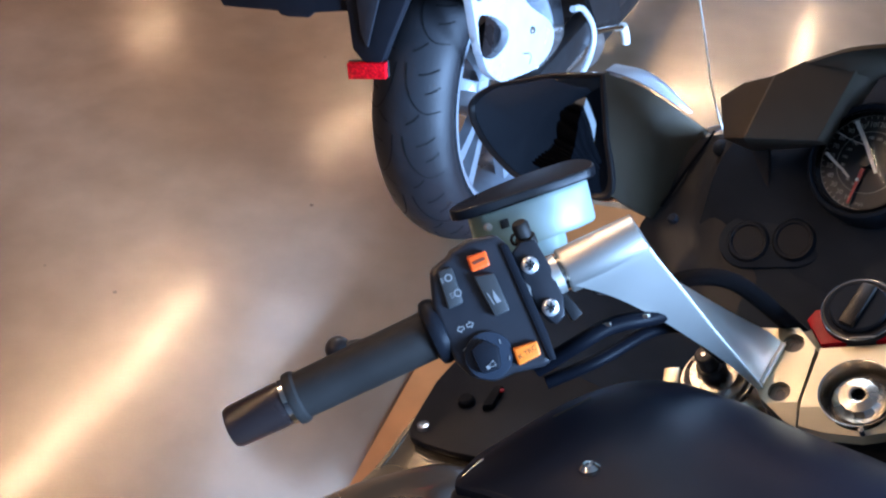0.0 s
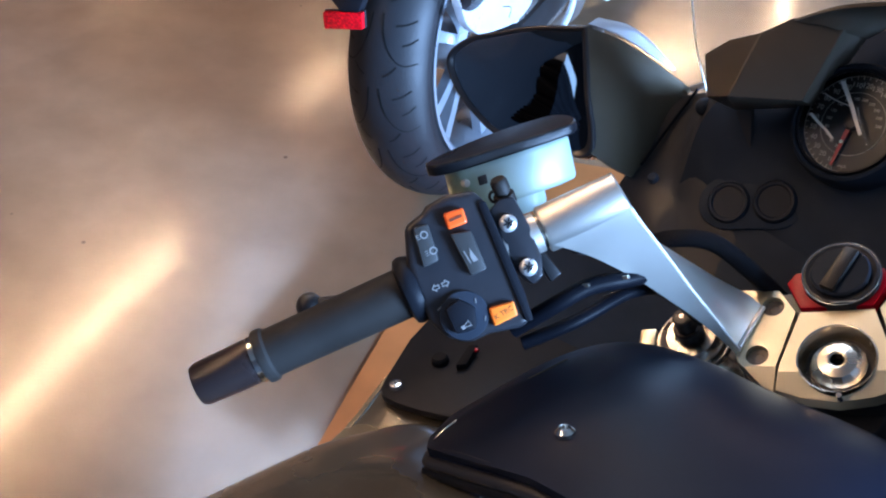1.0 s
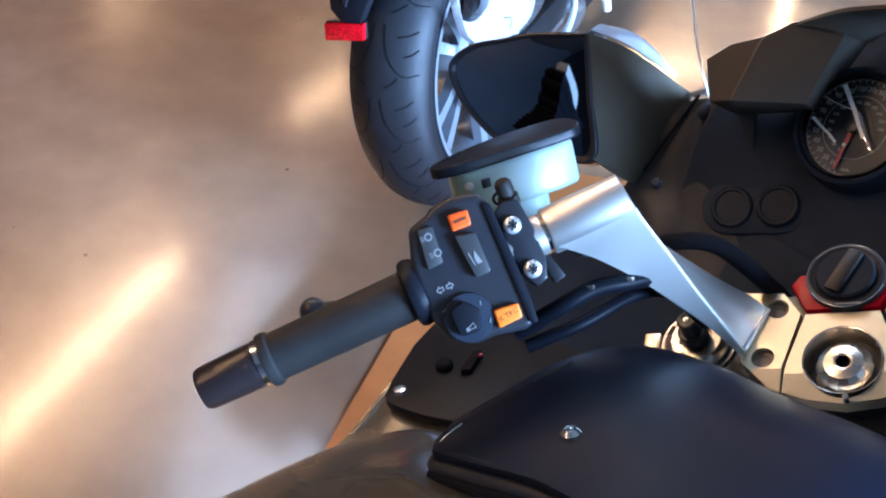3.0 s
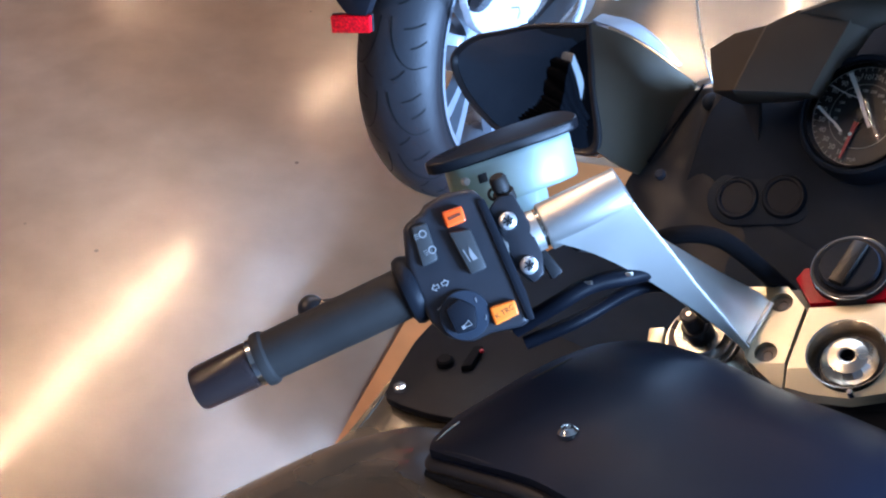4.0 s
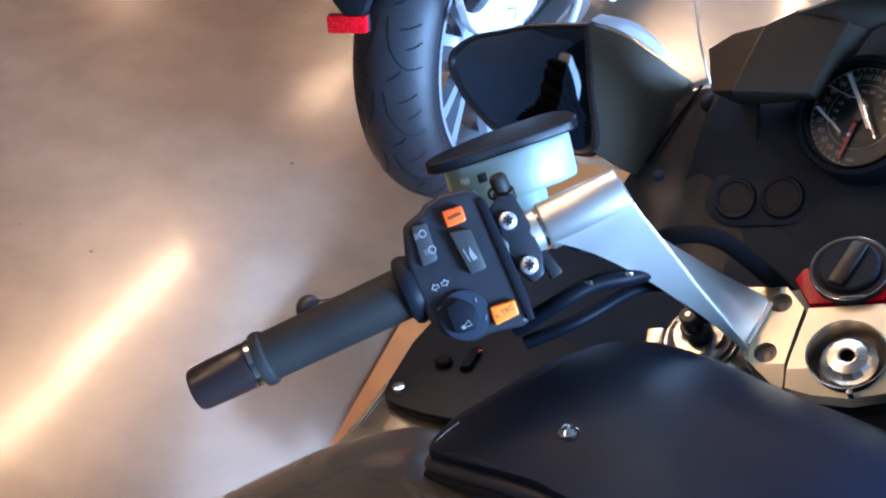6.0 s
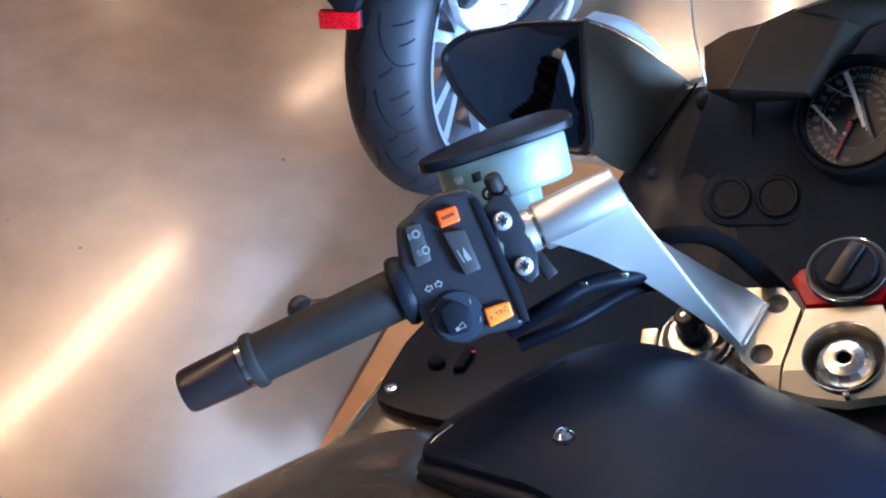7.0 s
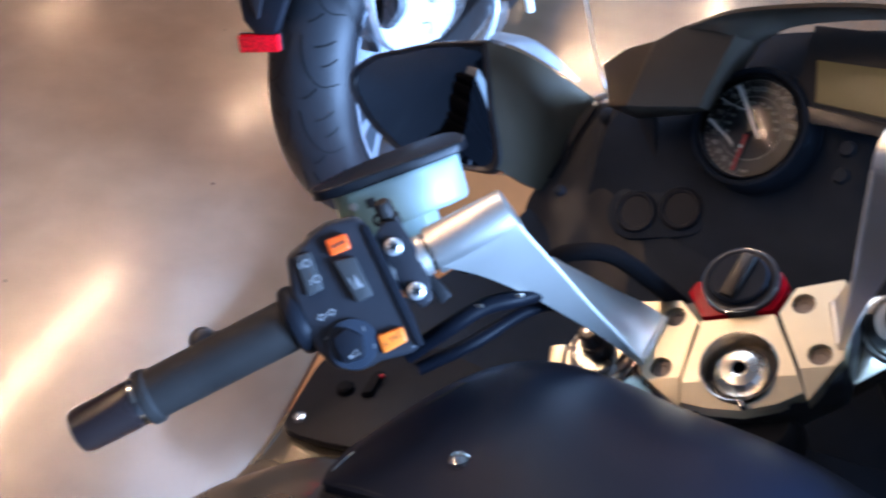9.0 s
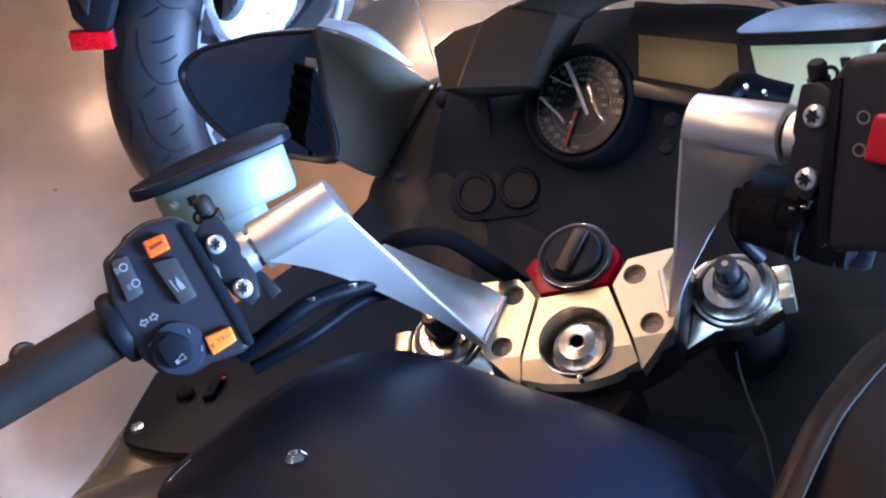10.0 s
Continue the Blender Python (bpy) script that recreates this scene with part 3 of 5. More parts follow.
def riser(g, cx):
    """A cast riser from the steering head up to the handlebar."""
    s = g @ S
    base = (FLIP if g != Matrix.Identity(4) else g) @ S
    ax = Vector((0.826, 0.54, -0.163))
    tube = lathe([(0.0105, 0.0035), (0.0136, 0.0037), (0.0144, 0.0048), (0.0144, 0.075), (0.0, 0.075)], 48)
    tube.transform(aim((-0.1415, -0.0055, 0.161), ax))
    out = Vector((0.476, -0.869, 0.137))
    cut = (Vector((-0.0868, 0.012, 0.140)) - Vector((-0.0903, 0.0144, 0.168))).cross(out)
    cut = cut if cut.dot(ax) > 0 else -cut
    half = bmesh.ops.bisect_plane(tube, geom=tube.verts[:] + tube.edges[:] + tube.faces[:], plane_co=(-0.0903, 0.0144, 0.168), plane_no=cut, clear_outer=True)
    bmesh.ops.holes_fill(tube, edges=[e for e in half["geom_cut"] if isinstance(e, bmesh.types.BMEdge)])
    r = part("riser", tube, ALU, bike, "brushed silver cast handlebar riser", g=s)
    part("collar", lathe([(0.0106, -0.022), (0.0118, -0.022), (0.0122, -0.021), (0.0122, 0.001), (0.0106, 0.001)], 32, True), ALU, r, "bright steel bar collar", g=s @ aim((-0.1415, -0.0055, 0.161), ax))
    low = [(-0.1331, -0.0106, 0.1585), (-0.1185, -0.0062, 0.1352), (-0.1078, -0.0034, 0.116), (-0.0973, -0.0011, 0.094), (-0.087, 0.0005, 0.069), (-0.0765, 0.002, 0.042), (-0.0672, 0.0025, 0.0125), (-0.0615, 0.0025, -0.010)]
    ridge = [(-0.0903, 0.0144, 0.168), (-0.0868, 0.012, 0.140), (-0.0826, 0.0108, 0.117), (-0.0785, 0.0094, 0.094), (-0.0741, 0.0077, 0.069), (-0.0684, 0.0063, 0.040), (-0.0628, 0.0046, 0.012), (-0.0592, 0.0035, -0.0095)]
    lean = 0.012 if g != Matrix.Identity(4) else 0.0
    low, ridge = ([(x + lean * max(0, 1 - z / 0.165), y, z) for x, y, z in row] for row in (low, ridge))
    axis0, axn = Vector((-0.1415, -0.0055, 0.161)), ax.normalized()
    flat = (out - axn * axn.dot(out)).normalized()
    down = axn.cross(flat)
    down = down if down.dot(Vector(low[-1]) - Vector(low[0])) > 0 else -down

    def touch(along, point):
        """Where a flat face through the point touches the clamp tube."""
        c = axis0 + axn * along
        q = Vector(point) - c
        a = math.atan2(q.dot(down), q.dot(flat)) - math.acos(min(1, 0.01438 / math.hypot(q.dot(down), q.dot(flat))))
        return c + (flat * math.cos(a) + down * math.sin(a)) * 0.01438

    low = [touch(0.0055, low[1]), *(Vector(p) for p in low[1:])]
    corner = touch(0.05, ridge[1])
    corner += axn * ((Vector(ridge[0]) - corner).dot(cut) / axn.dot(cut) - 0.0003)
    ridge = [corner, *(Vector(p) for p in ridge[1:])]
    arm = loft([low, [(a + b) / 2 for a, b in zip(low, ridge)], ridge], 30, 8, 0.005)
    part("arm", arm, ALU, r, g=s)
    # white strip paints in the highlight along the ridge
    part("ridge", pipe([p - out * 0.0007 for p in ridge], 0.0011, 8, 30), FITTING, r, "white strip painted as the edge highlight", g=s)
    near = [Vector(p) - out * 0.0042 for p in ((-0.0825 + lean * 0.3, 0.0108, 0.116), (-0.0741 + lean * 0.58, 0.0077, 0.069), (-0.0665 + lean * 0.8, 0.006, 0.032), (-0.0598 + lean, 0.003, 0.0030))]
    far = [Vector(p) for p in ((-0.094, 0.033, 0.092), (-0.073, 0.042, 0.036), (-0.056, 0.042, 0.011), (-0.0475, 0.037, 0.0030))]
    dip = Vector((-0.0015, 0.0, -0.002))
    web = loft([near, [a.lerp(b, 0.3) + dip * k for a, b, k in zip(near, far, (0.6, 1, 0.8, 0))], [a.lerp(b, 0.65) + dip * 0.6 * k for a, b, k in zip(near, far, (0.6, 1, 0.8, 0))], far], 24, 14, 0.003)
    part("web", web, ALU, r, g=s)
    part("fillet", pipe([p + Vector((0.0004, 0, -0.0008)) for p in (far[-1], far[-1].lerp(near[-1], 0.5), near[-1])], 0.0021, 10, 16), ALU, r, g=s)
    foot = [(-0.067, 0.053), (-0.0375, 0.0505), (-0.0262, 0.0331), (-0.0368, -0.0066), (-0.0395, -0.026), (-0.047, -0.0194), (-0.0625, -0.0035), (-0.07, 0.03)]
    holes = [ring(-0.0412, 0.0382, 0.0075, 20), ring(-0.0495, 0.0005, 0.0075, 20)]
    part("foot", droop(prism(foot, -0.011, 0.0, 0.0, holes=holes), -0.008), PLATE, r, "silver riser foot with two bolt holes", g=base, sharp=15)
    for hx, hy in ((-0.0412, 0.0382), (-0.0495, 0.0005)):
        part("bolt", lathe([(0, -0.0065), (0.003, -0.0065), (0.0035, -0.006), (0.0074, -0.006), (0.0074, -0.012)], 18), OXIDE, r, "recessed steel bolt", g=base @ T((hx, hy, 0.002)))
    # fork clamp and fork top
    cy = 0.041
    arm2 = [(-0.045, -0.010), (-0.055, -0.001), (cx + 0.015, 0.013), (cx - 0.013, 0.013), (cx - 0.029, 0.022), (cx - 0.031, 0.040), (cx - 0.024, 0.058), (cx, 0.071), (-0.08, 0.068), (-0.05, 0.052)]
    part("clamp_arm", prism(arm2, -0.062, -0.046, 0.0022), YOKE, r, "polished yoke arm", g=base)
    f = part("fork_top", lathe([(0.029, -0.062), (0.029, -0.045), (0.0275, -0.0435), (0.0255, -0.0435), (0.0245, -0.040), (0.021, -0.039), (0.0185, -0.036), (0.0125, -0.036), (0.0115, -0.04), (0.0, -0.04)], 40), STEEL, bike, "polished fork cap with a black adjuster", g=base @ T((cx, cy, 0)))
    part("adjuster", lathe([(0.0105, -0.04), (0.0105, -0.026), (0.0095, -0.025), (0.0075, -0.025), (0.0072, -0.012), (0.006, -0.011), (0, -0.011)], 24), BLACK, f, g=base @ T((cx, cy, 0)))
    part("adjuster_mark", lathe([(0, -0.0108), (0.0022, -0.0108), (0.0022, -0.0104), (0, -0.0104)], 12), STEEL, f, g=base @ T((cx, cy, 0)))
    ear = 0.006 if lean else 0.0
    for y0, y1 in ((0.0285, 0.0405), (0.0420, 0.0545)) if lean else ((0.018, 0.0345), (0.036, 0.053)):
        part("clamp_ear", rbox(cx - 0.043 + ear, cx - 0.0302 + ear, y0, y1, -0.066, -0.045, 0.002), PLATE, f, "silver pinch clamp ear", g=base)
    part("fork_tube", lathe([(0.026, -0.42), (0.026, -0.06)], 28), DARKMETAL, bike, g=base @ T((cx, cy, 0)))


for g, right in ((Matrix.Identity(4), False), (SIDE, True)):
    handlebar(g, right)
    riser(g, -0.097 if right else -0.108)

# steering head: centre plate, stem nut, ignition switch
plate = [(-0.0232, 0.0322), (0.0232, 0.0322), (0.0345, -0.0066), (0.0385, -0.0225), (0.022, -0.0278), (0.0, -0.0305), (-0.022, -0.0278), (-0.0375, -0.0235), (-0.0345, -0.0066)]
yoke = part("centre_plate", droop(prism(plate, -0.011, 0.0005, 0.0, holes=[ring(0.0005, -0.0035, 0.0238, 40)]), -0.0125), PLATE, bike, "silver steering head plate", g=S, sharp=15)
part("stem_cup", lathe([(0.0, -0.012), (0.0195, -0.012), (0.0225, -0.006), (0.0238, 0.0012), (0.0247, 0.0016), (0.0247, 0.0004)], 44), STEEL, yoke, g=S @ T((0.0005, -0.0035, 0)))
nut = part("stem_nut", lathe([(0.0, -0.009), (0.0048, -0.009), (0.0048, -0.0012), (0.0062, -0.0008), (0.0125, -0.0022), (0.0165, -0.0055), (0.0178, -0.0075), (0.0178, -0.012)], 14), STEEL, yoke, "polished stem nut", g=S @ T((0.0005, -0.0035, 0)), sharp=8)
part("hex_socket", lathe([(0.0, -0.0086), (0.0046, -0.0086), (0.0046, -0.0005), (0.0, -0.0005)][:2] + [(0.0046, -0.002)], 6), MATTE, nut, g=S @ T((0.0005, -0.0035, 0)))
part("pin", lathe([(0, 0.002), (0.0018, 0.0018), (0.002, -0.004)], 12), CHROME, yoke, g=S @ T((0.0025, -0.0305, 0)))
part("yoke_body", prism([(-0.075, 0.056), (0.075, 0.056), (0.06, -0.012), (0.03, -0.026), (-0.03, -0.026), (-0.06, -0.012)], -0.045, -0.0105, 0.004), DARKMETAL, bike, "dark steering yoke", g=S)
ign = part("ignition_bezel", prism([(-0.0325, 0.0555), (-0.0228, 0.0348), (0.0228, 0.0345), (0.0328, 0.0535), (0.0290, 0.0635), (-0.0270, 0.0635)], -0.008, 0.0015, 0.001), RED, bike, "red bezel round the ignition switch", g=S)
ic = S @ T((0.0028, 0.058, 0))
part("switch_body", lathe([(0.0252, -0.02), (0.0252, 0.0045), (0.0243, 0.0065), (0.0225, 0.007), (0.0205, 0.0055), (0, 0.0055)], 44), BLACK, ign, "black ignition switch body", g=ic)
part("chrome_line", lathe([(0.0247 + 0.0005 * math.cos(a * 0.785), 0.0060 + 0.0005 * math.sin(a * 0.785)) for a in range(8)], 44, True), CHROME, ign, g=ic)
part("switch_knob", lathe([(0.0192, 0.005), (0.0192, 0.0085), (0.018, 0.0098), (0, 0.0098)], 36), GLOSSB, ign, "black turning knob", g=ic)
part("knob_grip", prism([(-0.0052, -0.0172), (0.0052, -0.0172), (0.0052, 0.0172), (-0.0052, 0.0172)], 0.009, 0.0138, 0.002), KNOB, ign, "worn black knob grip", g=ic @ Matrix.Rotation(radians(-28), 4, "Z"))
part("label_bar", rbox(-0.006, 0.010, -0.0236, -0.0226, 0.0067, 0.0071, 0), PRINT, ign, g=ic)
part("label_bar", rbox(0.002, 0.012, -0.0275, -0.0258, 0.0012, 0.002, 0), PRINT, ign, g=S @ T((0.004, 0.065, 0)))
# ---- dashboard and fairing, in the chassis frame ----
dash = part("dashboard", loft([[(-0.24, 0.165, -0.02), (-0.16, 0.15, -0.05), (0.0, 0.15, -0.06), (0.16, 0.15, -0.05), (0.24, 0.165, -0.02)],
                               [(-0.225, 0.19, 0.045), (-0.15, 0.185, 0.0), (0.0, 0.185, -0.01), (0.15, 0.185, 0.0), (0.225, 0.19, 0.045)],
                               [(-0.2, 0.26, 0.075), (-0.15, 0.235, 0.068), (0.0, 0.24, 0.068), (0.15, 0.235, 0.068), (0.2, 0.26, 0.075)],
                               [(-0.2, 0.30, 0.08), (-0.15, 0.27, 0.10), (0.0, 0.27, 0.12), (0.15, 0.27, 0.10), (0.2, 0.30, 0.08)]], 30, 24, 0.004), DEEP, bike, "black dashboard panel", g=K)


def facets(rows, thick):
    """A shell of flat facets, each given by its corners."""
    bm = bmesh.new()
    for f in rows:
        bm.faces.new([bm.verts.new(p) for p in f])
    bmesh.ops.remove_doubles(bm, verts=bm.verts[:], dist=0.0005)
    bmesh.ops.recalc_face_normals(bm, faces=bm.faces[:])
    bm.normal_update()
    bmesh.ops.solidify(bm, geom=bm.faces[:], thickness=thick)
    rim = [e for e in bm.edges if len(e.link_faces) == 2 and e.calc_face_angle(0) > 0.25]
    bmesh.ops.bevel(bm, geom=rim, offset=0.0012, segments=2, profile=0.6, affect="EDGES", clamp_overlap=True)
    return bm


for m in (1, -1):
    low, tip, edge, crease, top = (-0.2185, 0.182, 0.0633), (-0.2195, 0.180, 0.0996), (-0.1966, 0.1815, 0.1157), (-0.1718, 0.1863, 0.1236), (-0.1458, 0.1858, 0.1392)
    side, foot, bend = (-0.1147, 0.2011, 0.1314), (-0.1259, 0.1663, 0.0866), (-0.1748, 0.1451, 0.0878)
    deep, floor_in, back = (-0.118, 0.245, 0.110), (-0.148, 0.228, 0.052), (-0.205, 0.200, 0.048)
    shell = facets([[(m * p[0], p[1], p[2]) for p in f] for f in ((low, tip, edge, crease, bend), (crease, top, side, foot, bend), (side, deep, floor_in, foot), (foot, floor_in, back, bend), (low, bend, back))], 0.003)
    part("hood", shell, HOUSE, bike, "satin black faceted instrument hood", g=K, sharp=20)
HOOD_TOP = [(-0.1458, 0.1858, 0.1392), (-0.10, 0.195, 0.155), (0.0, 0.20, 0.165), (0.10, 0.195, 0.155), (0.1458, 0.1858, 0.1392)]
HOOD_IN = [(-0.1147, 0.2011, 0.1314), (-0.085, 0.222, 0.142), (0.0, 0.232, 0.150), (0.085, 0.222, 0.142), (0.1147, 0.2011, 0.1314)]
HOOD_BACK = [(-0.118, 0.245, 0.110), (-0.085, 0.252, 0.126), (0.0, 0.258, 0.136), (0.085, 0.252, 0.126), (0.118, 0.245, 0.110)]
part("hood_bridge", loft([HOOD_TOP, HOOD_IN, HOOD_BACK], 36, 12, 0.003), HOUSE, bike, "satin black top of the instrument hood", g=K)
GF = K @ aim((-0.1035, 0.2075, 0.0517), (0, -0.8, 0.6)) @ Matrix.Diagonal((0.945, 0.945, 0.945, 1))
gauge = part("speedometer", lathe([(0.0, 0.0), (0.042, 0.0), (0.0422, 0.004), (0.0428, 0.010), (0.0442, 0.0105), (0.045, 0.008), (0.045, -0.02)], 48), MATTE, bike, "round black speedometer with white numbers and a red needle", g=GF)
part("gauge_shroud", lathe([(0.0452, -0.012), (0.0458, 0.009), (0.0475, 0.011), (0.050, 0.0095), (0.0525, 0.002), (0.054, -0.02)], 56), DEEP, bike, "black shroud round the speedometer", g=GF)
part("dial_ring", prism(ring(0, 0, 0.0412, 48), 0.0002, 0.0009, holes=[ring(0, 0, 0.027, 48)]), DIALRING, gauge, g=GF)
part("dial_face", prism(ring(0, 0, 0.0268, 48), 0.0002, 0.0012), DIAL, gauge, g=GF)
for k in range(18):
    a = radians(257 - k * 15.3)
    writing(str(10 * (k + 1)), 0.0062, DIALPRINT, gauge, GF @ T((0.0335 * math.cos(a), 0.0335 * math.sin(a), 0.001)), "number")
for k in range(37):
    a = radians(264.6 - k * 7.65)
    part("tick", rbox(0.0385, 0.041, -0.0003, 0.0003, 0.001, 0.0014, 0), DIALPRINT, gauge, g=GF @ Matrix.Rotation(a, 4, "Z"))
for k in range(1, 15):
    a = radians(272.3 - 1.53 * 20 * k / 1.609)
    writing(str(20 * k), 0.0036, DIALPRINT, gauge, GF @ T((0.0215 * math.cos(a), 0.0215 * math.sin(a), 0.0013)), "small_number")
part("dial_line", prism(ring(0, 0, 0.0272, 48), 0.0008, 0.0013, holes=[ring(0, 0, 0.0268, 48)]), DIALPRINT, gauge, g=GF)
writing("mph", 0.0042, DIALPRINT, gauge, GF @ T((0.004, -0.036, 0.001)), "unit")
nd = part("needle", prism([(0.006, -0.0019), (0.038, -0.0010), (0.038, 0.0010), (0.006, 0.0019)], 0.004, 0.0055), REDKNOB, gauge, "red needle", g=GF @ Matrix.Rotation(radians(264), 4, "Z"))
part("needle_hub", lathe([(0, 0.008), (0.005, 0.0075), (0.006, 0.003), (0.006, 0.001)], 24), DARKMETAL, gauge, g=GF)
lens = part("lens", lathe([(0.0, 0.0142), (0.02, 0.0137), (0.0425, 0.0102), (0.0425, 0.0094), (0.02, 0.0129), (0.0, 0.0134)], 40), CLEAR, gauge, "clear domed lens", g=GF)
lens.visible_shadow = False
part("dial_line", prism(ring(0, 0, 0.0414, 56), 0.0008, 0.0013, holes=[ring(0, 0, 0.0410, 56)]), DIALPRINT, gauge, g=GF)
# white strokes added on the glass for the bright lines over the dial
for pts, w in ((((-0.0151, 0.0309), (-0.0079, 0.0220), (0.0001, 0.0118), (0.0077, 0.0008), (0.0151, -0.0093)), 0.0017), (((-0.0322, -0.0005), (-0.0261, -0.0046), (-0.0196, -0.0086), (-0.0138, -0.0117), (-0.0060, -0.0175)), 0.0013),
               (((-0.0271, 0.0183), (-0.0180, 0.0150), (-0.0094, 0.0131), (0.0001, 0.0118)), 0.0005)):
    n = len(pts)
    edge = [(x + w * (1 - 0.5 * i / n), y + w * 0.5) for i, (x, y) in enumerate(pts)] + [(x - w * (1 - 0.5 * i / n), y - w * 0.5) for i, (x, y) in reversed(list(enumerate(pts)))]
    part("dial_stroke", prism(edge, 0.0141, 0.0147), FITTING, gauge, "white stroke added on the dial glass", g=GF)
# white dot added on the glass as a glint
part("glint", lathe([(0, 0.0016), (0.0011, 0.0012), (0.0016, 0.0)], 12), FITTING, gauge, "small white dot", g=GF @ T((0.0014, -0.0179, 0.0135)))
DISP = K @ aim((-0.022, 0.2305, 0.086), (0, -0.8, 0.6))
disp = part("display", prism([(-0.036, -0.014), (0.022, -0.0175), (0.042, -0.006), (0.034, 0.018), (-0.044, 0.018)], 0.0, 0.004, 0.001), LCD, bike, "unlit amber display panel", g=DISP)
part("display_trim", prism([(-0.046, -0.017), (0.024, -0.021), (0.024, -0.032), (-0.05, -0.030)], 0.0, 0.005, 0.002), DARKMETAL, disp, g=DISP)
part("display_frame", prism([(-0.055, -0.018), (0.03, -0.024), (0.055, -0.006), (0.05, 0.045), (-0.055, 0.045)], -0.006, 0.002, 0.002), INNER, disp, g=DISP)
# white strip paints in the light caught by the lens edge
part("hood_rim", pipe([(-0.118, 0.240, 0.112), (-0.09, 0.247, 0.128), (-0.04, 0.25, 0.142), (0.0, 0.25, 0.143), (0.03, 0.245, 0.138), (0.062, 0.235, 0.125)], 0.0014, 8, 30), FITTING, bike, "white strip painted as the highlight on the instrument lens edge", g=K)
for x, y, z in ((-0.186, 0.161, -0.022), (-0.1490, 0.1725, -0.0155)):
    e = part("socket", lathe([(0, 0.0015), (0.0135, 0.0015), (0.0145, 0.003), (0.0165, 0.0032), (0.0185, 0.0005), (0.0185, -0.02)], 32), GLOSSB, bike, "round black socket cap on the dashboard", g=K @ aim((x, y, z), (0.15, -0.75, 0.64)))
SOCK = K @ aim((-0.1675, 0.1668, -0.0188), (0.15, -0.75, 0.64), (0.037, 0.0115, 0.0065))
oval = [(0.021 * k + 0.0255 * math.cos(a), 0.0235 * math.sin(a)) for k, r in ((1, range(-8, 9)), (-1, range(8, 25))) for a in (i * math.pi / 16 for i in r)]
part("socket_panel", prism(oval, -0.012, 0.0, 0.002), DEEP, bike, "black oval panel holding two sockets", g=SOCK)
for y in (0.0, 0.018):
    part("dash_button", lathe([(0, 0.004), (0.0052, 0.0035), (0.0065, 0.0)], 18), DEEP, bike, "small black button", g=K @ aim((-0.022, 0.190 + y * 0.5, 0.036 + y), (0, -0.75, 0.64)))

# mirror
mir = part("mirror_housing", loft([[(-0.331, 0.16, 0.114), (-0.318, 0.144, 0.066), (-0.304, 0.121, 0.012)],
                                   [(-0.308, 0.19, 0.090), (-0.302, 0.17, 0.045), (-0.29, 0.14, -0.01)],
                                   [(-0.276, 0.236, 0.036), (-0.288, 0.21, 0.005), (-0.288, 0.165, -0.03)]], 20, 16, 0.003), STALK, bike, "matte black mirror stalk", g=K)
RIM = [(-0.331, 0.160, 0.1145), (-0.384, 0.144, 0.112), (-0.417, 0.132, 0.106), (-0.445, 0.122, 0.100), (-0.4635, 0.111, 0.088), (-0.466, 0.104, 0.074), (-0.449, 0.098, 0.051),
       (-0.423, 0.096, 0.030), (-0.396, 0.097, 0.017), (-0.345, 0.108, 0.010), (-0.303, 0.121, 0.012), (-0.317, 0.141, 0.064)]
MN = Vector((0.244, -0.876, 0.412)).normalized()
cen = sum((Vector(p) for p in RIM), Vector()) / len(RIM)


def fan(points, dome, depth):
    """A closed shell over a ring of points, bulging by dome along its normal and as deep as depth."""
    bm = bmesh.new()
    loop = spline([*points, points[0]], 61)[:-1]
    c = sum(loop, Vector()) / len(loop)
    rows = [[bm.verts.new(c + (p - c) * f + MN * dome * (1 - f * f)) for p in loop] for f in (1 - k / 18 for k in range(18))]
    for a, b in zip(rows, rows[1:]):
        for i in range(60):
            bm.faces.new((a[i], a[(i + 1) % 60], b[(i + 1) % 60], b[i]))
    bm.faces.new(rows[-1])
    back = [bm.verts.new(p - MN * depth) for p in loop]
    for i in range(60):
        bm.faces.new((rows[0][i], rows[0][(i + 1) % 60], back[(i + 1) % 60], back[i]))
    return bm


inner = [cen + (Vector(p) - cen) * 0.91 for p in RIM]
outer = [cen + (Vector(p) - cen) * 1.02 for p in RIM]
part("mirror_glass", fan([p - MN * 0.004 for p in inner], 0.0032, 0.003), MIRROR, mir, "dark convex mirror glass", g=K)
frame_rows = [[cen + (Vector(p) - cen) * f - MN * d for p in (*RIM, RIM[0])] for f, d in ((0.885, 0.008), (0.905, 0.0045), (0.955, 0.0), (0.99, 0.0005), (1.0, 0.004), (0.98, 0.02))]
part("mirror_frame", loft(frame_rows, 72, 14, 0.0), BLACK, mir, "black mirror frame", g=K)
part("mirror_shell", loft([[cen + (Vector(p) - cen) * f - MN * d for p in (*RIM, RIM[0])] for f, d in ((1.015, 0.008), (1.03, 0.025), (0.9, 0.055), (0.5, 0.075), (0.02, 0.08))], 60, 16, 0.0), SILVER, mir, "silver painted mirror shell", g=K)
part("shell_top", loft([[(-0.331, 0.162, 0.116), (-0.312, 0.186, 0.098), (-0.286, 0.222, 0.058)],
                        [(-0.329, 0.174, 0.118), (-0.309, 0.198, 0.102), (-0.2855, 0.2235, 0.0585)],
                        [(-0.327, 0.182, 0.112), (-0.307, 0.206, 0.096), (-0.285, 0.225, 0.058)]], 16, 8, 0.002), SILVER, mir, "silver painted upper edge", g=K)
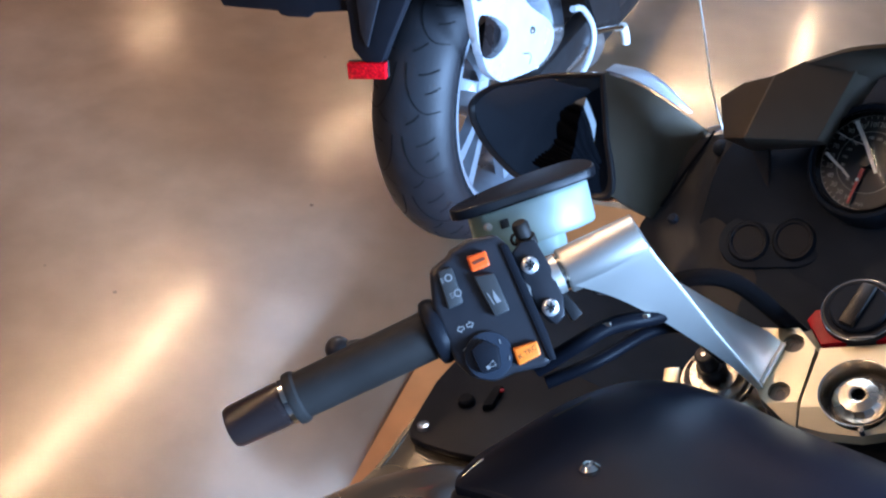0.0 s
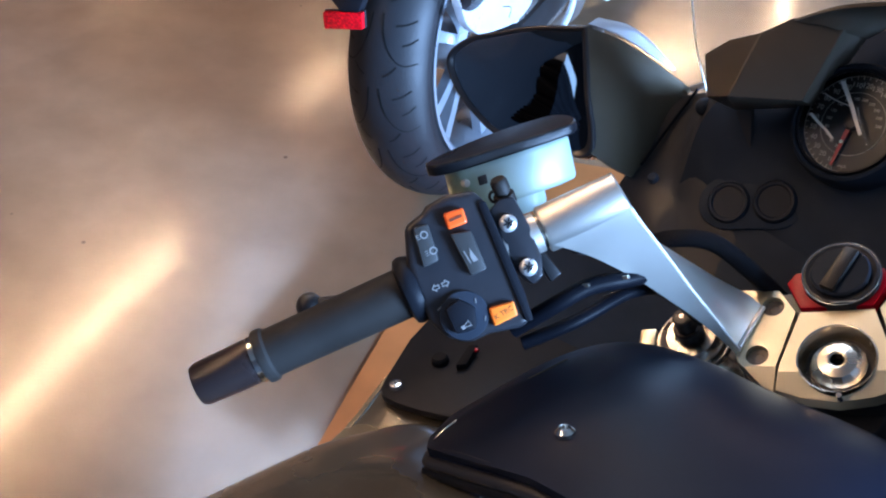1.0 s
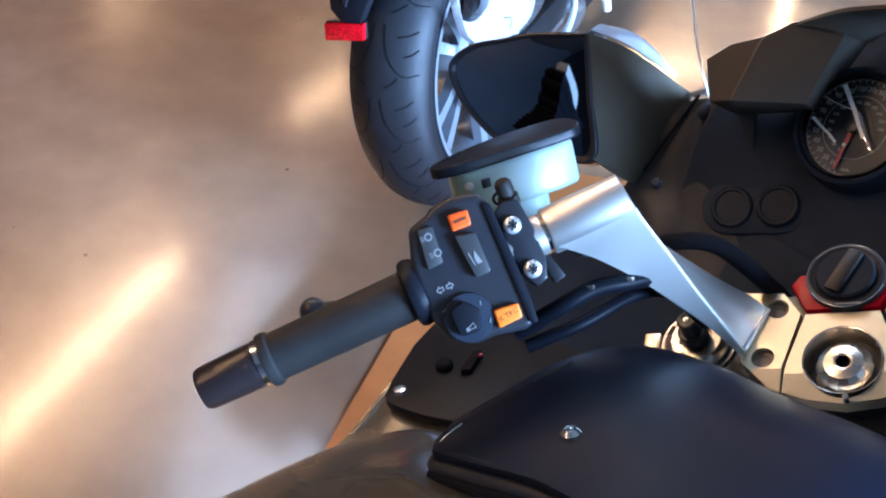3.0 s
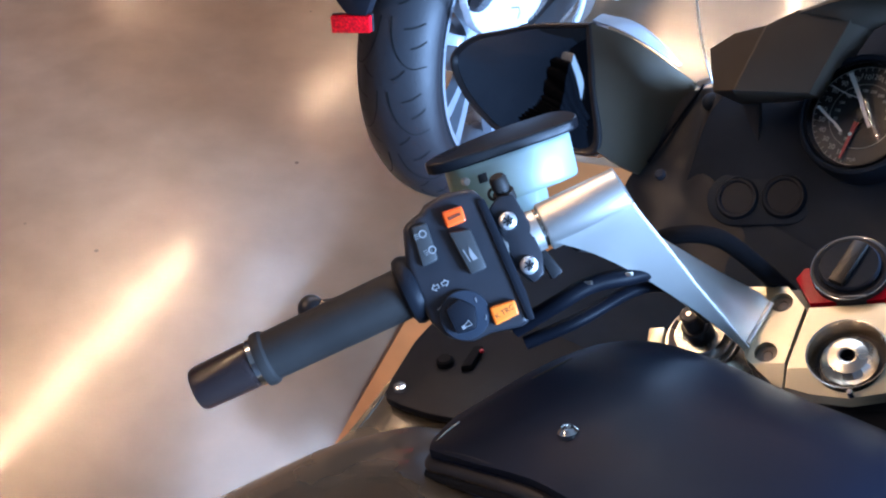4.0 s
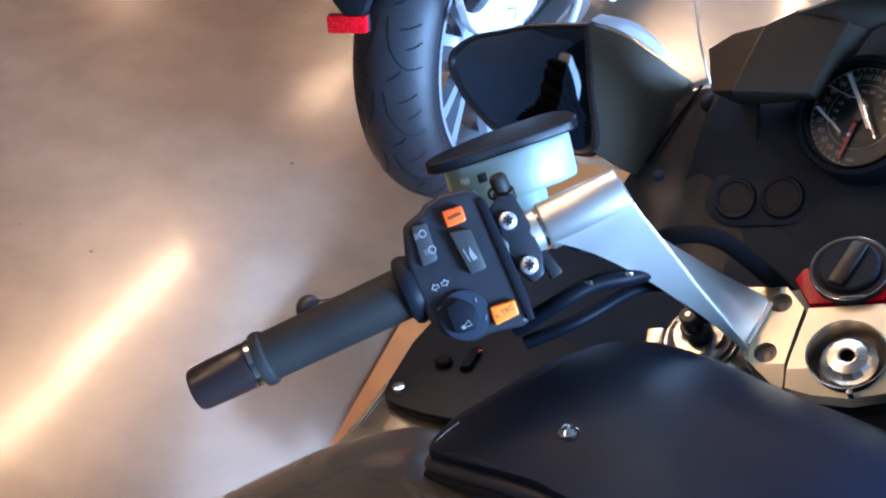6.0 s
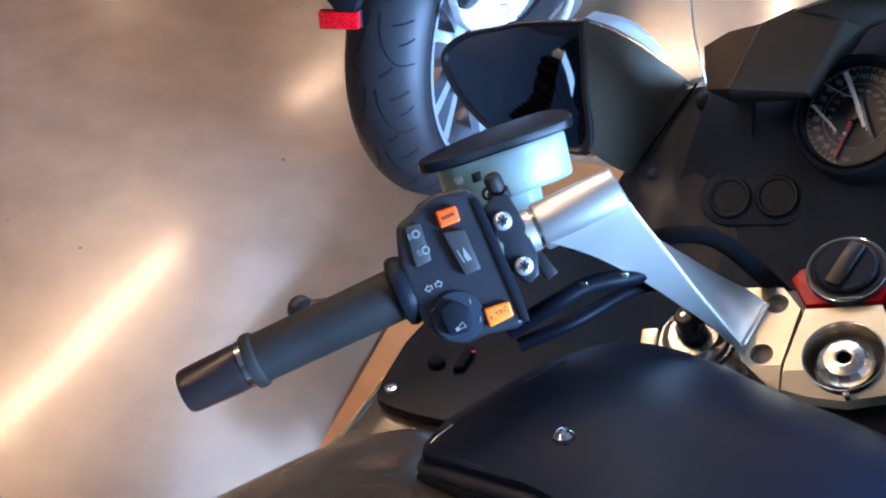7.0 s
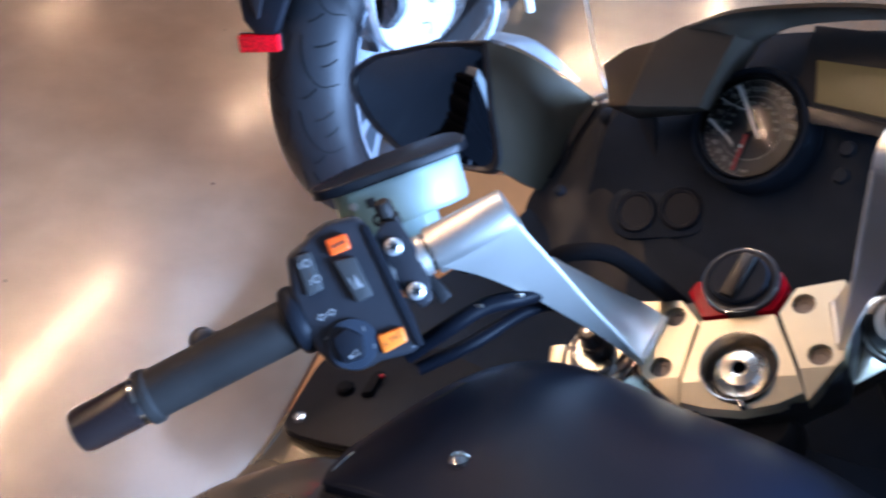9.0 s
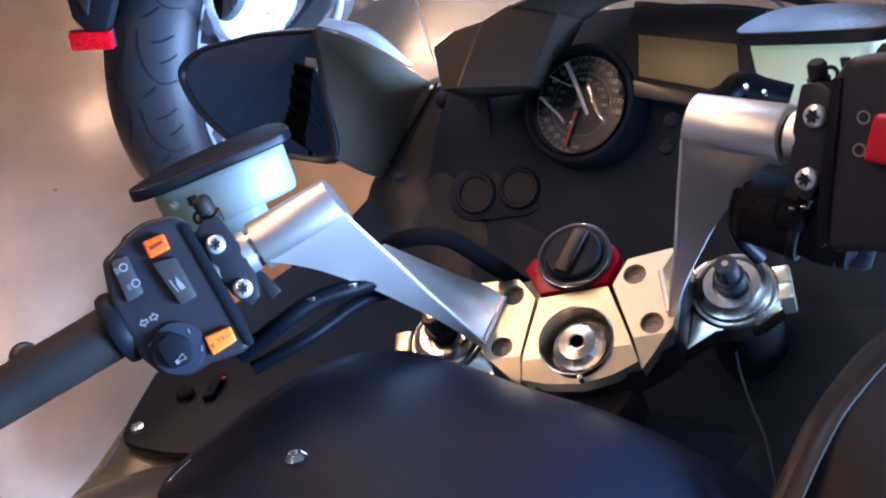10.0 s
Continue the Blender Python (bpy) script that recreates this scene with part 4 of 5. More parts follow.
part("mount_tip", rbox(-0.011, 0.011, -0.003, 0.003, -0.003, 0.003, 0.002), SILVER, mir, "small silver mount end", g=K @ T((-0.268, 0.238, 0.040)) @ Matrix.Rotation(radians(-25), 4, "Y"))

part("seam", pipe([(-0.2685, 0.2345, 0.038), (-0.2785, 0.2035, 0.0105), (-0.2855, 0.1685, -0.0165)], 0.0015, 8, 20), HOSE, mir, "dark joint between stalk and fairing", g=K)
part("mount_knob", lathe([(0.0085 * math.sin(a * math.pi / 10), 0.0085 * -math.cos(a * math.pi / 10)) for a in range(11)], 20), DEEP, mir, "small black mounting knob", g=K @ T((-0.2465, 0.2135, 0.0335)))
# inner fairing between mirror, dash and steering head
part("inner_fairing", loft([[(-0.286, 0.225, 0.03), (-0.292, 0.185, -0.012), (-0.298, 0.15, -0.033), (-0.31, 0.13, -0.10), (-0.33, 0.10, -0.2)],
                            [(-0.262, 0.235, 0.036), (-0.255, 0.185, -0.01), (-0.245, 0.14, -0.04), (-0.25, 0.08, -0.10), (-0.26, 0.06, -0.2)],
                            [(-0.232, 0.21, 0.05), (-0.225, 0.175, 0.0), (-0.21, 0.14, -0.05), (-0.2, 0.09, -0.11), (-0.2, 0.06, -0.2)],
                            [(-0.19, 0.20, 0.05), (-0.17, 0.17, -0.03), (-0.12, 0.13, -0.07), (-0.1, 0.10, -0.12), (-0.1, 0.07, -0.2)]], 24, 18, 0.004), INNER, bike, "black inner fairing panel", g=K)
part("fairing_screw", lathe([(0, 0.003), (0.0035, 0.0028), (0.005, 0.001), (0.005, -0.002)], 18), DEEP, bike, g=K @ aim((-0.245, 0.134, -0.002), (0.1, -0.6, 0.8)))
part("front_body", loft([[(-0.2, 0.10, -0.10), (0.0, 0.07, -0.12), (0.25, 0.10, -0.10)], [(-0.2, 0.05, -0.14), (0.0, 0.03, -0.16), (0.25, 0.05, -0.14)], [(-0.22, -0.06, -0.16), (0, -0.06, -0.16), (0.25, -0.06, -0.16)]], 16, 10, 0.004), DEEP, bike, "dark inner bodywork", g=K)
part("dash_lower", loft([[(-0.2, 0.165, -0.03), (0.0, 0.15, -0.06), (0.24, 0.165, -0.03)], [(-0.2, 0.12, -0.085), (0.0, 0.10, -0.10), (0.25, 0.12, -0.09)], [(-0.2, 0.08, -0.14), (0.0, 0.06, -0.15), (0.25, 0.08, -0.15)]], 20, 10, 0.004), DEEP, bike, "black lower dashboard", g=K)
screen = part("windscreen", loft([[(-0.252, 0.228, 0.035), (-0.25, 0.208, 0.09), (-0.245, 0.195, 0.14), (-0.235, 0.17, 0.22)],
                                  [(-0.16, 0.32, 0.05), (-0.16, 0.30, 0.11), (-0.155, 0.28, 0.17), (-0.15, 0.24, 0.26)],
                                  [(0.0, 0.36, 0.06), (0.0, 0.34, 0.12), (0.0, 0.32, 0.19), (0.0, 0.27, 0.28)],
                                  [(0.16, 0.32, 0.05), (0.16, 0.30, 0.11), (0.155, 0.28, 0.17), (0.15, 0.24, 0.26)],
                                  [(0.252, 0.228, 0.035), (0.25, 0.208, 0.09), (0.245, 0.195, 0.14), (0.235, 0.17, 0.22)]], 24, 12, 0.003), CLEAR, bike, "clear acrylic windscreen", g=K)
screen.visible_shadow = False
# white strip paints in the glint of the clear screen's edge
part("screen_edge", pipe([(-0.252, 0.228, 0.035), (-0.25, 0.208, 0.09), (-0.245, 0.195, 0.14), (-0.235, 0.17, 0.22)], 0.0008, 6, 20), FITTING, screen, "white strip painted as the glint on the windscreen edge", g=K)

# tank cover and side bodywork
TANK_FRONT = [(-0.166, -0.165, -0.032), (-0.160, -0.095, -0.032), (-0.135, -0.048, -0.034), (-0.068, -0.037, -0.034), (0.0, -0.040, -0.034), (0.07, -0.037, -0.034), (0.14, -0.05, -0.034), (0.166, -0.1, -0.03)]
TANK_UPPER = [(-0.158, -0.185, -0.012), (-0.135, -0.11, -0.002), (-0.105, -0.075, 0.003), (-0.055, -0.065, 0.004), (0.0, -0.068, 0.004), (0.06, -0.065, 0.004), (0.12, -0.08, 0.0), (0.155, -0.12, -0.01)]
TANK_MIDDLE = [(-0.142, -0.21, 0.004), (-0.115, -0.15, 0.024), (-0.085, -0.125, 0.030), (-0.045, -0.12, 0.032), (0.0, -0.12, 0.032), (0.05, -0.12, 0.032), (0.10, -0.13, 0.026), (0.14, -0.17, 0.01)]
TANK_LOWER = [(-0.140, -0.222, 0.004), (-0.104, -0.192, 0.024), (-0.066, -0.182, 0.036), (-0.03, -0.175, 0.041), (0.0, -0.175, 0.042), (0.04, -0.18, 0.041), (0.08, -0.19, 0.036), (0.12, -0.22, 0.014)]
TANK_BACK = [(-0.128, -0.2365, 0.0115), (-0.110, -0.235, 0.017), (-0.088, -0.233, 0.0225), (-0.062, -0.231, 0.029), (-0.037, -0.231, 0.0345), (0.01, -0.238, 0.042), (0.06, -0.25, 0.038), (0.11, -0.26, 0.016)]
part("tank_cover", eased(loft([TANK_FRONT, TANK_UPPER, TANK_MIDDLE, TANK_LOWER, TANK_BACK], 40, 30, 0), 12, 0.006), VINYL, bike, "satin black tank cover", g=K)
LIP = [(-0.138, -0.222, 0.002), (-0.1285, -0.2375, 0.0075), (-0.110, -0.237, 0.013), (-0.088, -0.235, 0.0185), (-0.062, -0.233, 0.025), (-0.037, -0.233, 0.0305), (0.01, -0.240, 0.038), (0.04, -0.25, 0.038)]
part("cover_lip", pipe(LIP, 0.0042, 10, 40), BLACK, bike, "rounded lip of the tank cover", g=K)
part("cover_hem", pipe([(x - 0.001, y - 0.0015, z - 0.0065) for x, y, z in LIP[1:]], 0.0046, 10, 40), MATTE, bike, "dull black hem under the cover lip", g=K)
part("cover_crease", pipe([(-0.1176, -0.2338, 0.0206), (-0.1024, -0.2318, 0.0250), (-0.0807, -0.2308, 0.0302), (-0.060, -0.2292, 0.0346), (-0.037, -0.2290, 0.0378)], 0.0007, 8, 30), INNER, bike, "dull raised crease along the cover edge", g=K)
# steel strip put in as the glint along the cover edge
part("cover_glint", pipe([(-0.1345, -0.2295, 0.0128), (-0.1365, -0.2180, 0.0133), (-0.1345, -0.2069, 0.0156)], 0.0006, 8, 20), STEEL, bike, "thin steel strip for the glint on the cover edge", g=K)
part("cover_seam", pipe([(-0.1134, -0.1624, 0.0299), (-0.1082, -0.1507, 0.0319), (-0.1060, -0.1352, 0.0311)], 0.0006, 8, 20), STALK, bike, "fine seam in the cover", g=K)
# red dot put in as the reddish glint on the clip
part("clip_glint", lathe([(0, 0.002), (0.0014, 0.0015), (0.0018, 0.0)], 12), REDKNOB, bike, "small red dot for the glint on the clip", g=K @ T((-0.2215, -0.112, -0.0292)))
for x, y, z, n in ((-0.054, -0.195, 0.0415, (-0.2, 0.1, 0.97)), (0.012, -0.222, 0.0465, (0.0, 0.0, 1))):
    sc = part("cover_screw", lathe([(0, 0.0022), (0.0022, 0.0022), (0.0026, 0.0038), (0.0036, 0.004), (0.006, 0.0014), (0.0062, -0.002)], 24), CHROME, bike, "bright steel cover screw", g=K @ aim((x, y, z), n))
part("side_panel", prism([(-0.251, -0.183), (-0.260, -0.169), (-0.280, -0.129), (-0.29, -0.095), (-0.25, -0.06), (-0.16, -0.06), (-0.16, -0.150), (-0.178, -0.164), (-0.189, -0.173), (-0.21, -0.181), (-0.231, -0.186), (-0.244, -0.187)], -0.040, -0.034, 0.002), MATTE, bike, "matte black inner side panel", g=K)
part("panel_screw", lathe([(0, 0.002), (0.002, 0.002), (0.0025, 0.0035), (0.0045, 0.003), (0.0052, 0.0)], 20), ZINC, bike, "bright panel screw", g=K @ T((-0.244, -0.174, -0.034)))
FAIRING_FRONT = [(-0.288, -0.06, -0.05), (-0.285, -0.10, -0.044), (-0.272, -0.15, -0.044), (-0.252, -0.20, -0.046), (-0.248, -0.236, -0.048), (-0.258, -0.268, -0.05), (-0.27, -0.34, -0.055)]
FAIRING_UPPER = [(-0.275, -0.06, -0.043), (-0.272, -0.10, -0.040), (-0.258, -0.15, -0.040), (-0.236, -0.194, -0.043), (-0.222, -0.235, -0.046), (-0.225, -0.275, -0.046), (-0.235, -0.34, -0.046)]
FAIRING_MIDDLE = [(-0.22, -0.06, -0.045), (-0.22, -0.10, -0.045), (-0.215, -0.15, -0.045), (-0.20, -0.194, -0.042), (-0.175, -0.235, -0.040), (-0.165, -0.28, -0.026), (-0.16, -0.34, -0.02)]
FAIRING_LOWER = [(-0.16, -0.06, -0.05), (-0.16, -0.10, -0.05), (-0.16, -0.16, -0.045), (-0.155, -0.20, -0.03), (-0.13, -0.235, -0.015), (-0.105, -0.28, -0.008), (-0.09, -0.34, -0.006)]
FAIRING_BACK = [(-0.1, -0.06, -0.06), (-0.1, -0.10, -0.06), (-0.1, -0.16, -0.04), (-0.09, -0.21, -0.01), (-0.06, -0.238, 0.0), (-0.03, -0.29, 0.002), (-0.01, -0.35, -0.004)]
part("side_fairing", loft([FAIRING_FRONT, FAIRING_UPPER, FAIRING_MIDDLE, FAIRING_LOWER, FAIRING_BACK], 34, 24, 0.004), BRONZE, bike, "glossy grey-bronze painted fairing", g=K)
part("fairing_skirt", loft([[(-0.288, -0.06, -0.05), (-0.272, -0.15, -0.046), (-0.248, -0.236, -0.05), (-0.27, -0.32, -0.057)],
                            [(-0.285, -0.05, -0.2), (-0.262, -0.15, -0.2), (-0.24, -0.236, -0.2), (-0.25, -0.32, -0.2)],
                            [(-0.22, -0.05, -0.5), (-0.20, -0.15, -0.5), (-0.2, -0.236, -0.5), (-0.2, -0.32, -0.5)]], 16, 14, 0.004), BRONZE, bike, "painted lower side fairing", g=K)

part("inner_cowl", loft([[(-0.30, -0.05, -0.045), (-0.298, 0.02, -0.05), (-0.297, 0.09, -0.05), (-0.296, 0.16, -0.04)],
                         [(-0.24, -0.06, -0.055), (-0.24, 0.01, -0.07), (-0.24, 0.08, -0.08), (-0.245, 0.145, -0.05)],
                         [(-0.17, -0.07, -0.07), (-0.17, 0.0, -0.10), (-0.17, 0.07, -0.11), (-0.18, 0.14, -0.08)],
                         [(-0.08, -0.08, -0.10), (-0.08, -0.02, -0.13), (-0.08, 0.05, -0.14), (-0.1, 0.12, -0.11)]], 20, 16, 0.004), DEEP, bike, "black inner cowling", g=K)
part("side_fairing", loft([[(0.30, 0.14, -0.02), (0.27, 0.06, 0.005), (0.245, -0.02, 0.005), (0.235, -0.10, -0.005), (0.23, -0.2, -0.02)],
                           [(0.215, 0.12, 0.005), (0.19, 0.05, 0.026), (0.172, -0.02, 0.018), (0.168, -0.08, 0.0), (0.165, -0.2, -0.02)],
                           [(0.195, 0.11, -0.008), (0.172, 0.04, 0.012), (0.158, -0.03, 0.004), (0.155, -0.09, -0.014), (0.15, -0.2, -0.03)],
                           [(0.18, 0.10, -0.09), (0.16, 0.03, -0.08), (0.148, -0.04, -0.08), (0.146, -0.1, -0.08), (0.14, -0.2, -0.08)]], 24, 18, 0.004), SATINB, bike, "black right fairing shoulder", g=K)
part("inner_cowl", loft([[(0.30, 0.15, -0.03), (0.22, 0.14, -0.06), (0.1, 0.12, -0.10)], [(0.24, 0.04, -0.08), (0.18, 0.03, -0.10), (0.08, 0.02, -0.13)], [(0.2, -0.1, -0.09), (0.15, -0.1, -0.11), (0.05, -0.1, -0.13)]], 14, 12, 0.004), DEEP, bike, "black inner cowling", g=K)
# hoses and cables behind the handlebars
for pts, r, m in (([(-0.168, -0.046, 0.118), (-0.1395, -0.0318, 0.1225), (-0.1224, -0.0169, 0.1174), (-0.1057, -0.0041, 0.1041), (-0.0904, 0.016, 0.080), (-0.082, 0.028, 0.050)], 0.0055, HOSE),
                  ([(-0.165, -0.050, 0.108), (-0.135, -0.030, 0.100), (-0.112, 0.004, 0.078), (-0.098, 0.022, 0.05), (-0.09, 0.03, 0.0)], 0.0045, HOSE),
                  ([(-0.125, -0.002, 0.140), (-0.118, 0.010, 0.118), (-0.11, 0.03, 0.08), (-0.10, 0.06, 0.02)], 0.005, BLACK),
                  ([(-0.125, 0.062, 0.045), (-0.0993, 0.062, 0.0546), (-0.0722, 0.063, 0.0444), (-0.0506, 0.056, 0.012), (-0.042, 0.062, -0.03)], 0.0062, RIB)):
    part("hose", pipe(pts, r, 12, 30), m, bike, "black hose", g=S)
for pts, r, m in (([(0.112, 0.030, 0.085), (0.128, 0.012, 0.102), (0.155, -0.012, 0.112), (0.19, -0.04, 0.118), (0.24, -0.07, 0.12)], 0.0062, HOSE),
                  ([(0.125, 0.045, 0.06), (0.14, 0.02, 0.085), (0.17, -0.01, 0.095), (0.21, -0.04, 0.10)], 0.0055, HOSE)):
    part("hose", pipe(pts, r, 12, 30), m, bike, "black hose", g=S)
# small steel boxes added as the glints among the dark hoses
for p in ((-0.1224, -0.0185, 0.1215), (-0.104, -0.0055, 0.1085)):
    part("hose_glint", rbox(-0.0025, 0.0025, -0.0012, 0.0012, -0.002, 0.003, 0.0006), STEEL, bike, g=S @ T(p) @ Matrix.Rotation(0.7, 4, "X"))
part("keel", loft([[(-0.15, 0.1, -0.16), (-0.16, -0.1, -0.16), (-0.16, -0.32, -0.1)], [(-0.17, 0.1, -0.5), (-0.19, -0.1, -0.5), (-0.18, -0.32, -0.5)], [(-0.15, 0.1, -0.8), (-0.16, -0.1, -0.8), (-0.16, -0.32, -0.8)]], 10, 10, 0.01), DEEP, bike, "dark lower bodywork", g=K)
front = part("front_tyre", lathe([(0.215 + 0.075 * math.sin(a * math.pi / 14), 0.06 * -math.cos(a * math.pi / 14)) for a in range(15)], 64), TYRE, bike, "black front tyre", g=Matrix.Translation((0.62, 0.86, 0.294)) @ Matrix.Rotation(radians(-42), 4, "Z") @ ALONG_X)
stand = part("side_stand", pipe([(0.05, 0.05, 0.30), (-0.08, 0.10, 0.12), (-0.14, 0.12, 0.015)], 0.014, 10, 12), DARKMETAL, bike, "black side stand")

part("tank_side", loft([[(-0.255, -0.34, -0.036), (-0.240, -0.277, -0.037), (-0.232, -0.246, -0.038), (-0.209, -0.204, -0.039), (-0.188, -0.186, -0.040)],
                        [(-0.238, -0.335, -0.0195), (-0.228, -0.276, -0.023), (-0.219, -0.244, -0.025), (-0.199, -0.203, -0.030), (-0.180, -0.186, -0.034)],
                        [(-0.200, -0.335, -0.006), (-0.190, -0.280, -0.010), (-0.180, -0.245, -0.014), (-0.168, -0.208, -0.022), (-0.156, -0.19, -0.028)],
                        [(-0.150, -0.34, 0.000), (-0.145, -0.285, -0.002), (-0.140, -0.250, -0.001), (-0.138, -0.220, -0.012), (-0.135, -0.195, -0.02)],
                        [(-0.050, -0.36, 0.010), (-0.060, -0.300, 0.012), (-0.070, -0.265, 0.012), (-0.090, -0.230, 0.0), (-0.110, -0.2, -0.012)]], 34, 26, 0.003), BRONZE, bike, "glossy grey-bronze painted tank side", g=K)

# clips on the side panel, a cable and seam beside the tank
part("panel_knob", lathe([(0, 0.0055), (0.005, 0.005), (0.0065, 0.0035), (0.0068, 0.0), (0.009, -0.001)], 20), RIB, bike, "small black knob on the side panel", g=K @ T((-0.239, -0.134, -0.034)))
part("panel_clip", prism([(-0.232, -0.110), (-0.226, -0.106), (-0.216, -0.128), (-0.222, -0.134)], -0.035, -0.029, 0.002), RIB, bike, "small black clip on the side panel", g=K)
part("panel_cable", pipe([(0.083, 0.060, -0.03), (0.097, 0.031, -0.02), (0.114, 0.005, -0.02), (0.131, -0.018, -0.02), (0.146, -0.042, -0.03)], 0.0009, 8, 24), DEEP, bike, "thin black cable", g=K)
part("steering_lock", lathe([(0.0, -0.02), (0.024, -0.02), (0.027, -0.024), (0.0275, -0.06), (0.025, -0.065)], 36), DARKMETAL, bike, "dark steering stem collar", g=S @ T((0.001, -0.022, -0.014)))
EDGE = [(0.169, -0.12, 0.005), (0.1685, -0.08, 0.0118), (0.1688, -0.05, 0.016), (0.1715, -0.02, 0.0215), (0.181, 0.02, 0.027), (0.193, 0.05, 0.030)]
part("fairing_edge", loft([[(x - 0.006, y, z - 0.005) for x, y, z in EDGE], [(x - 0.002, y, z - 0.0005) for x, y, z in EDGE], [(x + 0.003, y, z + 0.001) for x, y, z in EDGE]], 24, 8, 0.002), SATINB, bike, "grey-bronze painted fairing edge", g=K)

# brake master cylinder under the right handlebar, with small zinc boxes added as glints
cyl = part("master_cylinder", lathe([(0, 0.0), (0.015, 0.0), (0.0185, 0.004), (0.0185, 0.03), (0.0165, 0.032), (0.0165, 0.056), (0.013, 0.060), (0, 0.061)], 28), RIB, bike, "black brake master cylinder", g=S @ aim((0.122, -0.008, 0.118), (0.86, -0.49, -0.12)))
part("end_ring", lathe([(0.0182, 0.028), (0.0195, 0.029), (0.0195, 0.033), (0.0165, 0.034)], 28), DARKMETAL, cyl, g=S @ aim((0.122, -0.008, 0.118), (0.86, -0.49, -0.12)))
for x, y, z in ((0.1445, -0.030, 0.137), (0.1497, -0.030, 0.137), (0.157, -0.036, 0.134), (0.171, -0.042, 0.130)):
    part("cylinder_glint", rbox(-0.0014, 0.0014, -0.0008, 0.0008, -0.002, 0.0008, 0.0004), ZINC, cyl, "small zinc box standing in for a glint", g=S @ T((x, y, z)) @ Matrix.Rotation(-0.35, 4, "Z"))
part("hose_loop", pipe([(0.128, 0.004, 0.128), (0.119, -0.010, 0.120), (0.117, -0.020, 0.108), (0.124, -0.024, 0.09)], 0.004, 10, 24), HOSE, bike, "black hose loop", g=S)
for a, b, r in (((0.128, -0.020, 0.126), (0.150, -0.032, 0.128), 0.0085), ((0.150, -0.034, 0.112), (0.176, -0.046, 0.108), 0.0095)):
    d = Vector(b) - Vector(a)
    part("union", lathe([(0, 0.0), (r * 0.8, 0.0), (r, r * 0.2), (r, d.length * 0.45), (r * 0.82, d.length * 0.5), (r * 0.82, d.length - r * 0.3), (r * 0.6, d.length), (0, d.length)], 20), RIB, cyl, "black pipe union", g=S @ aim(a, d))
lev = part("lever_bracket", pipe([(0.121, 0.034, 0.149), (0.132, 0.0390, 0.1545), (0.142, 0.0350, 0.1505), (0.154, 0.0305, 0.146)], 0.0062, 10, 20), HOSE, bike, "black lever pivot bracket", g=S)
# tiny zinc blocks added as glints on the bracket
for x, y, z in ((0.1345, 0.0325, 0.1580), (0.1425, 0.0290, 0.1545)):
    part("pivot_glint", rbox(-0.0012, 0.0012, -0.0008, 0.0008, -0.002, 0.0015, 0.0005), ZINC, lev, "tiny zinc block for a glint", g=S @ T((x, y, z)))
# ---- the motorcycle in front ----
bike2 = thing("motorcycle", "silver and black motorcycle with a broad rear tyre", "motorcycle", "parked motorcycles")
A2, LEAN2 = 0.411, 0.214
F2 = Vector((math.sin(A2), math.cos(A2), 0))
L2 = Vector((-math.cos(A2), math.sin(A2), 0))
U2 = (Vector((0, 0, 1)) * math.cos(LEAN2) + L2 * math.sin(LEAN2)).normalized()
N = basis((0.113, 1.716, 0.0), F2.cross(U2), F2, U2)   # contact point of the rear wheel
WHEEL = N @ T((0, 0, 0.312)) @ ALONG_X                 # lathe axis along the axle


def tread(a):
    """Radius and sideways place on the tyre at the angle a across it."""
    return 0.312 - 0.064 * (1 - math.cos(a)), 0.083 * math.sin(a)


prof = [(0.218, -0.060), (0.230, -0.072)] + [tread(math.pi * (k / 24 - 0.5)) for k in range(1, 24)] + [(0.230, 0.072), (0.218, 0.060)]
tyre = part("tyre", lathe(prof, 120), TYRE, bike2, "broad black road tyre with curved grooves", g=WHEEL)


def groove(points, width):
    """A dark groove drawn on the tread through points of (turn, slant) in degrees."""
    path = spline([(p[0], p[1], 0) for p in points], 14)
    bm = bmesh.new()
    rows = []
    for i, p in enumerate(path):
        d = path[min(i + 1, 13)] - path[max(i - 1, 0)]
        side = Vector((-d.y, d.x, 0)).normalized() * width
        row = []
        for s in (-1, 1):
            th, a = radians(p.x + s * side.x * 0.18), radians(p.y + s * side.y)
            r, w = tread(a)
            row.append(bm.verts.new(((r + 0.0006) * math.cos(th), (r + 0.0006) * math.sin(th), w)))
        rows.append(row)
    for a, b in zip(rows, rows[1:]):
        bm.faces.new((a[0], a[1], b[1], b[0]))
    bmesh.ops.solidify(bm, geom=bm.faces[:], thickness=0.0012)
    return bm


GROOVE = mat("groove_shadowed_rubber", (0.005, 0.005, 0.006), 0.9, vary=0.05)
for k in range(15):
    o = k * 24
    for s in (1, -1):
        part("groove", groove([(o, 7 * s), (o + 7, 11 * s), (o + 13, 22 * s), (o + 16, 38 * s), (o + 15, 60 * s)], 1.3), GROOVE, tyre, g=WHEEL)
        for p, q in (((20, 13), (16.5, 30)), ((3.5, 25), (0.5, 52)), ((9.5, 36), (6.5, 57))):
            part("groove", groove([(o + p[0], p[1] * s), (o + (p[0] + q[0]) / 2 + 0.5, (p[1] + q[1]) / 2 * s), (o + q[0], q[1] * s)], 1.7), GROOVE, tyre, g=WHEEL)

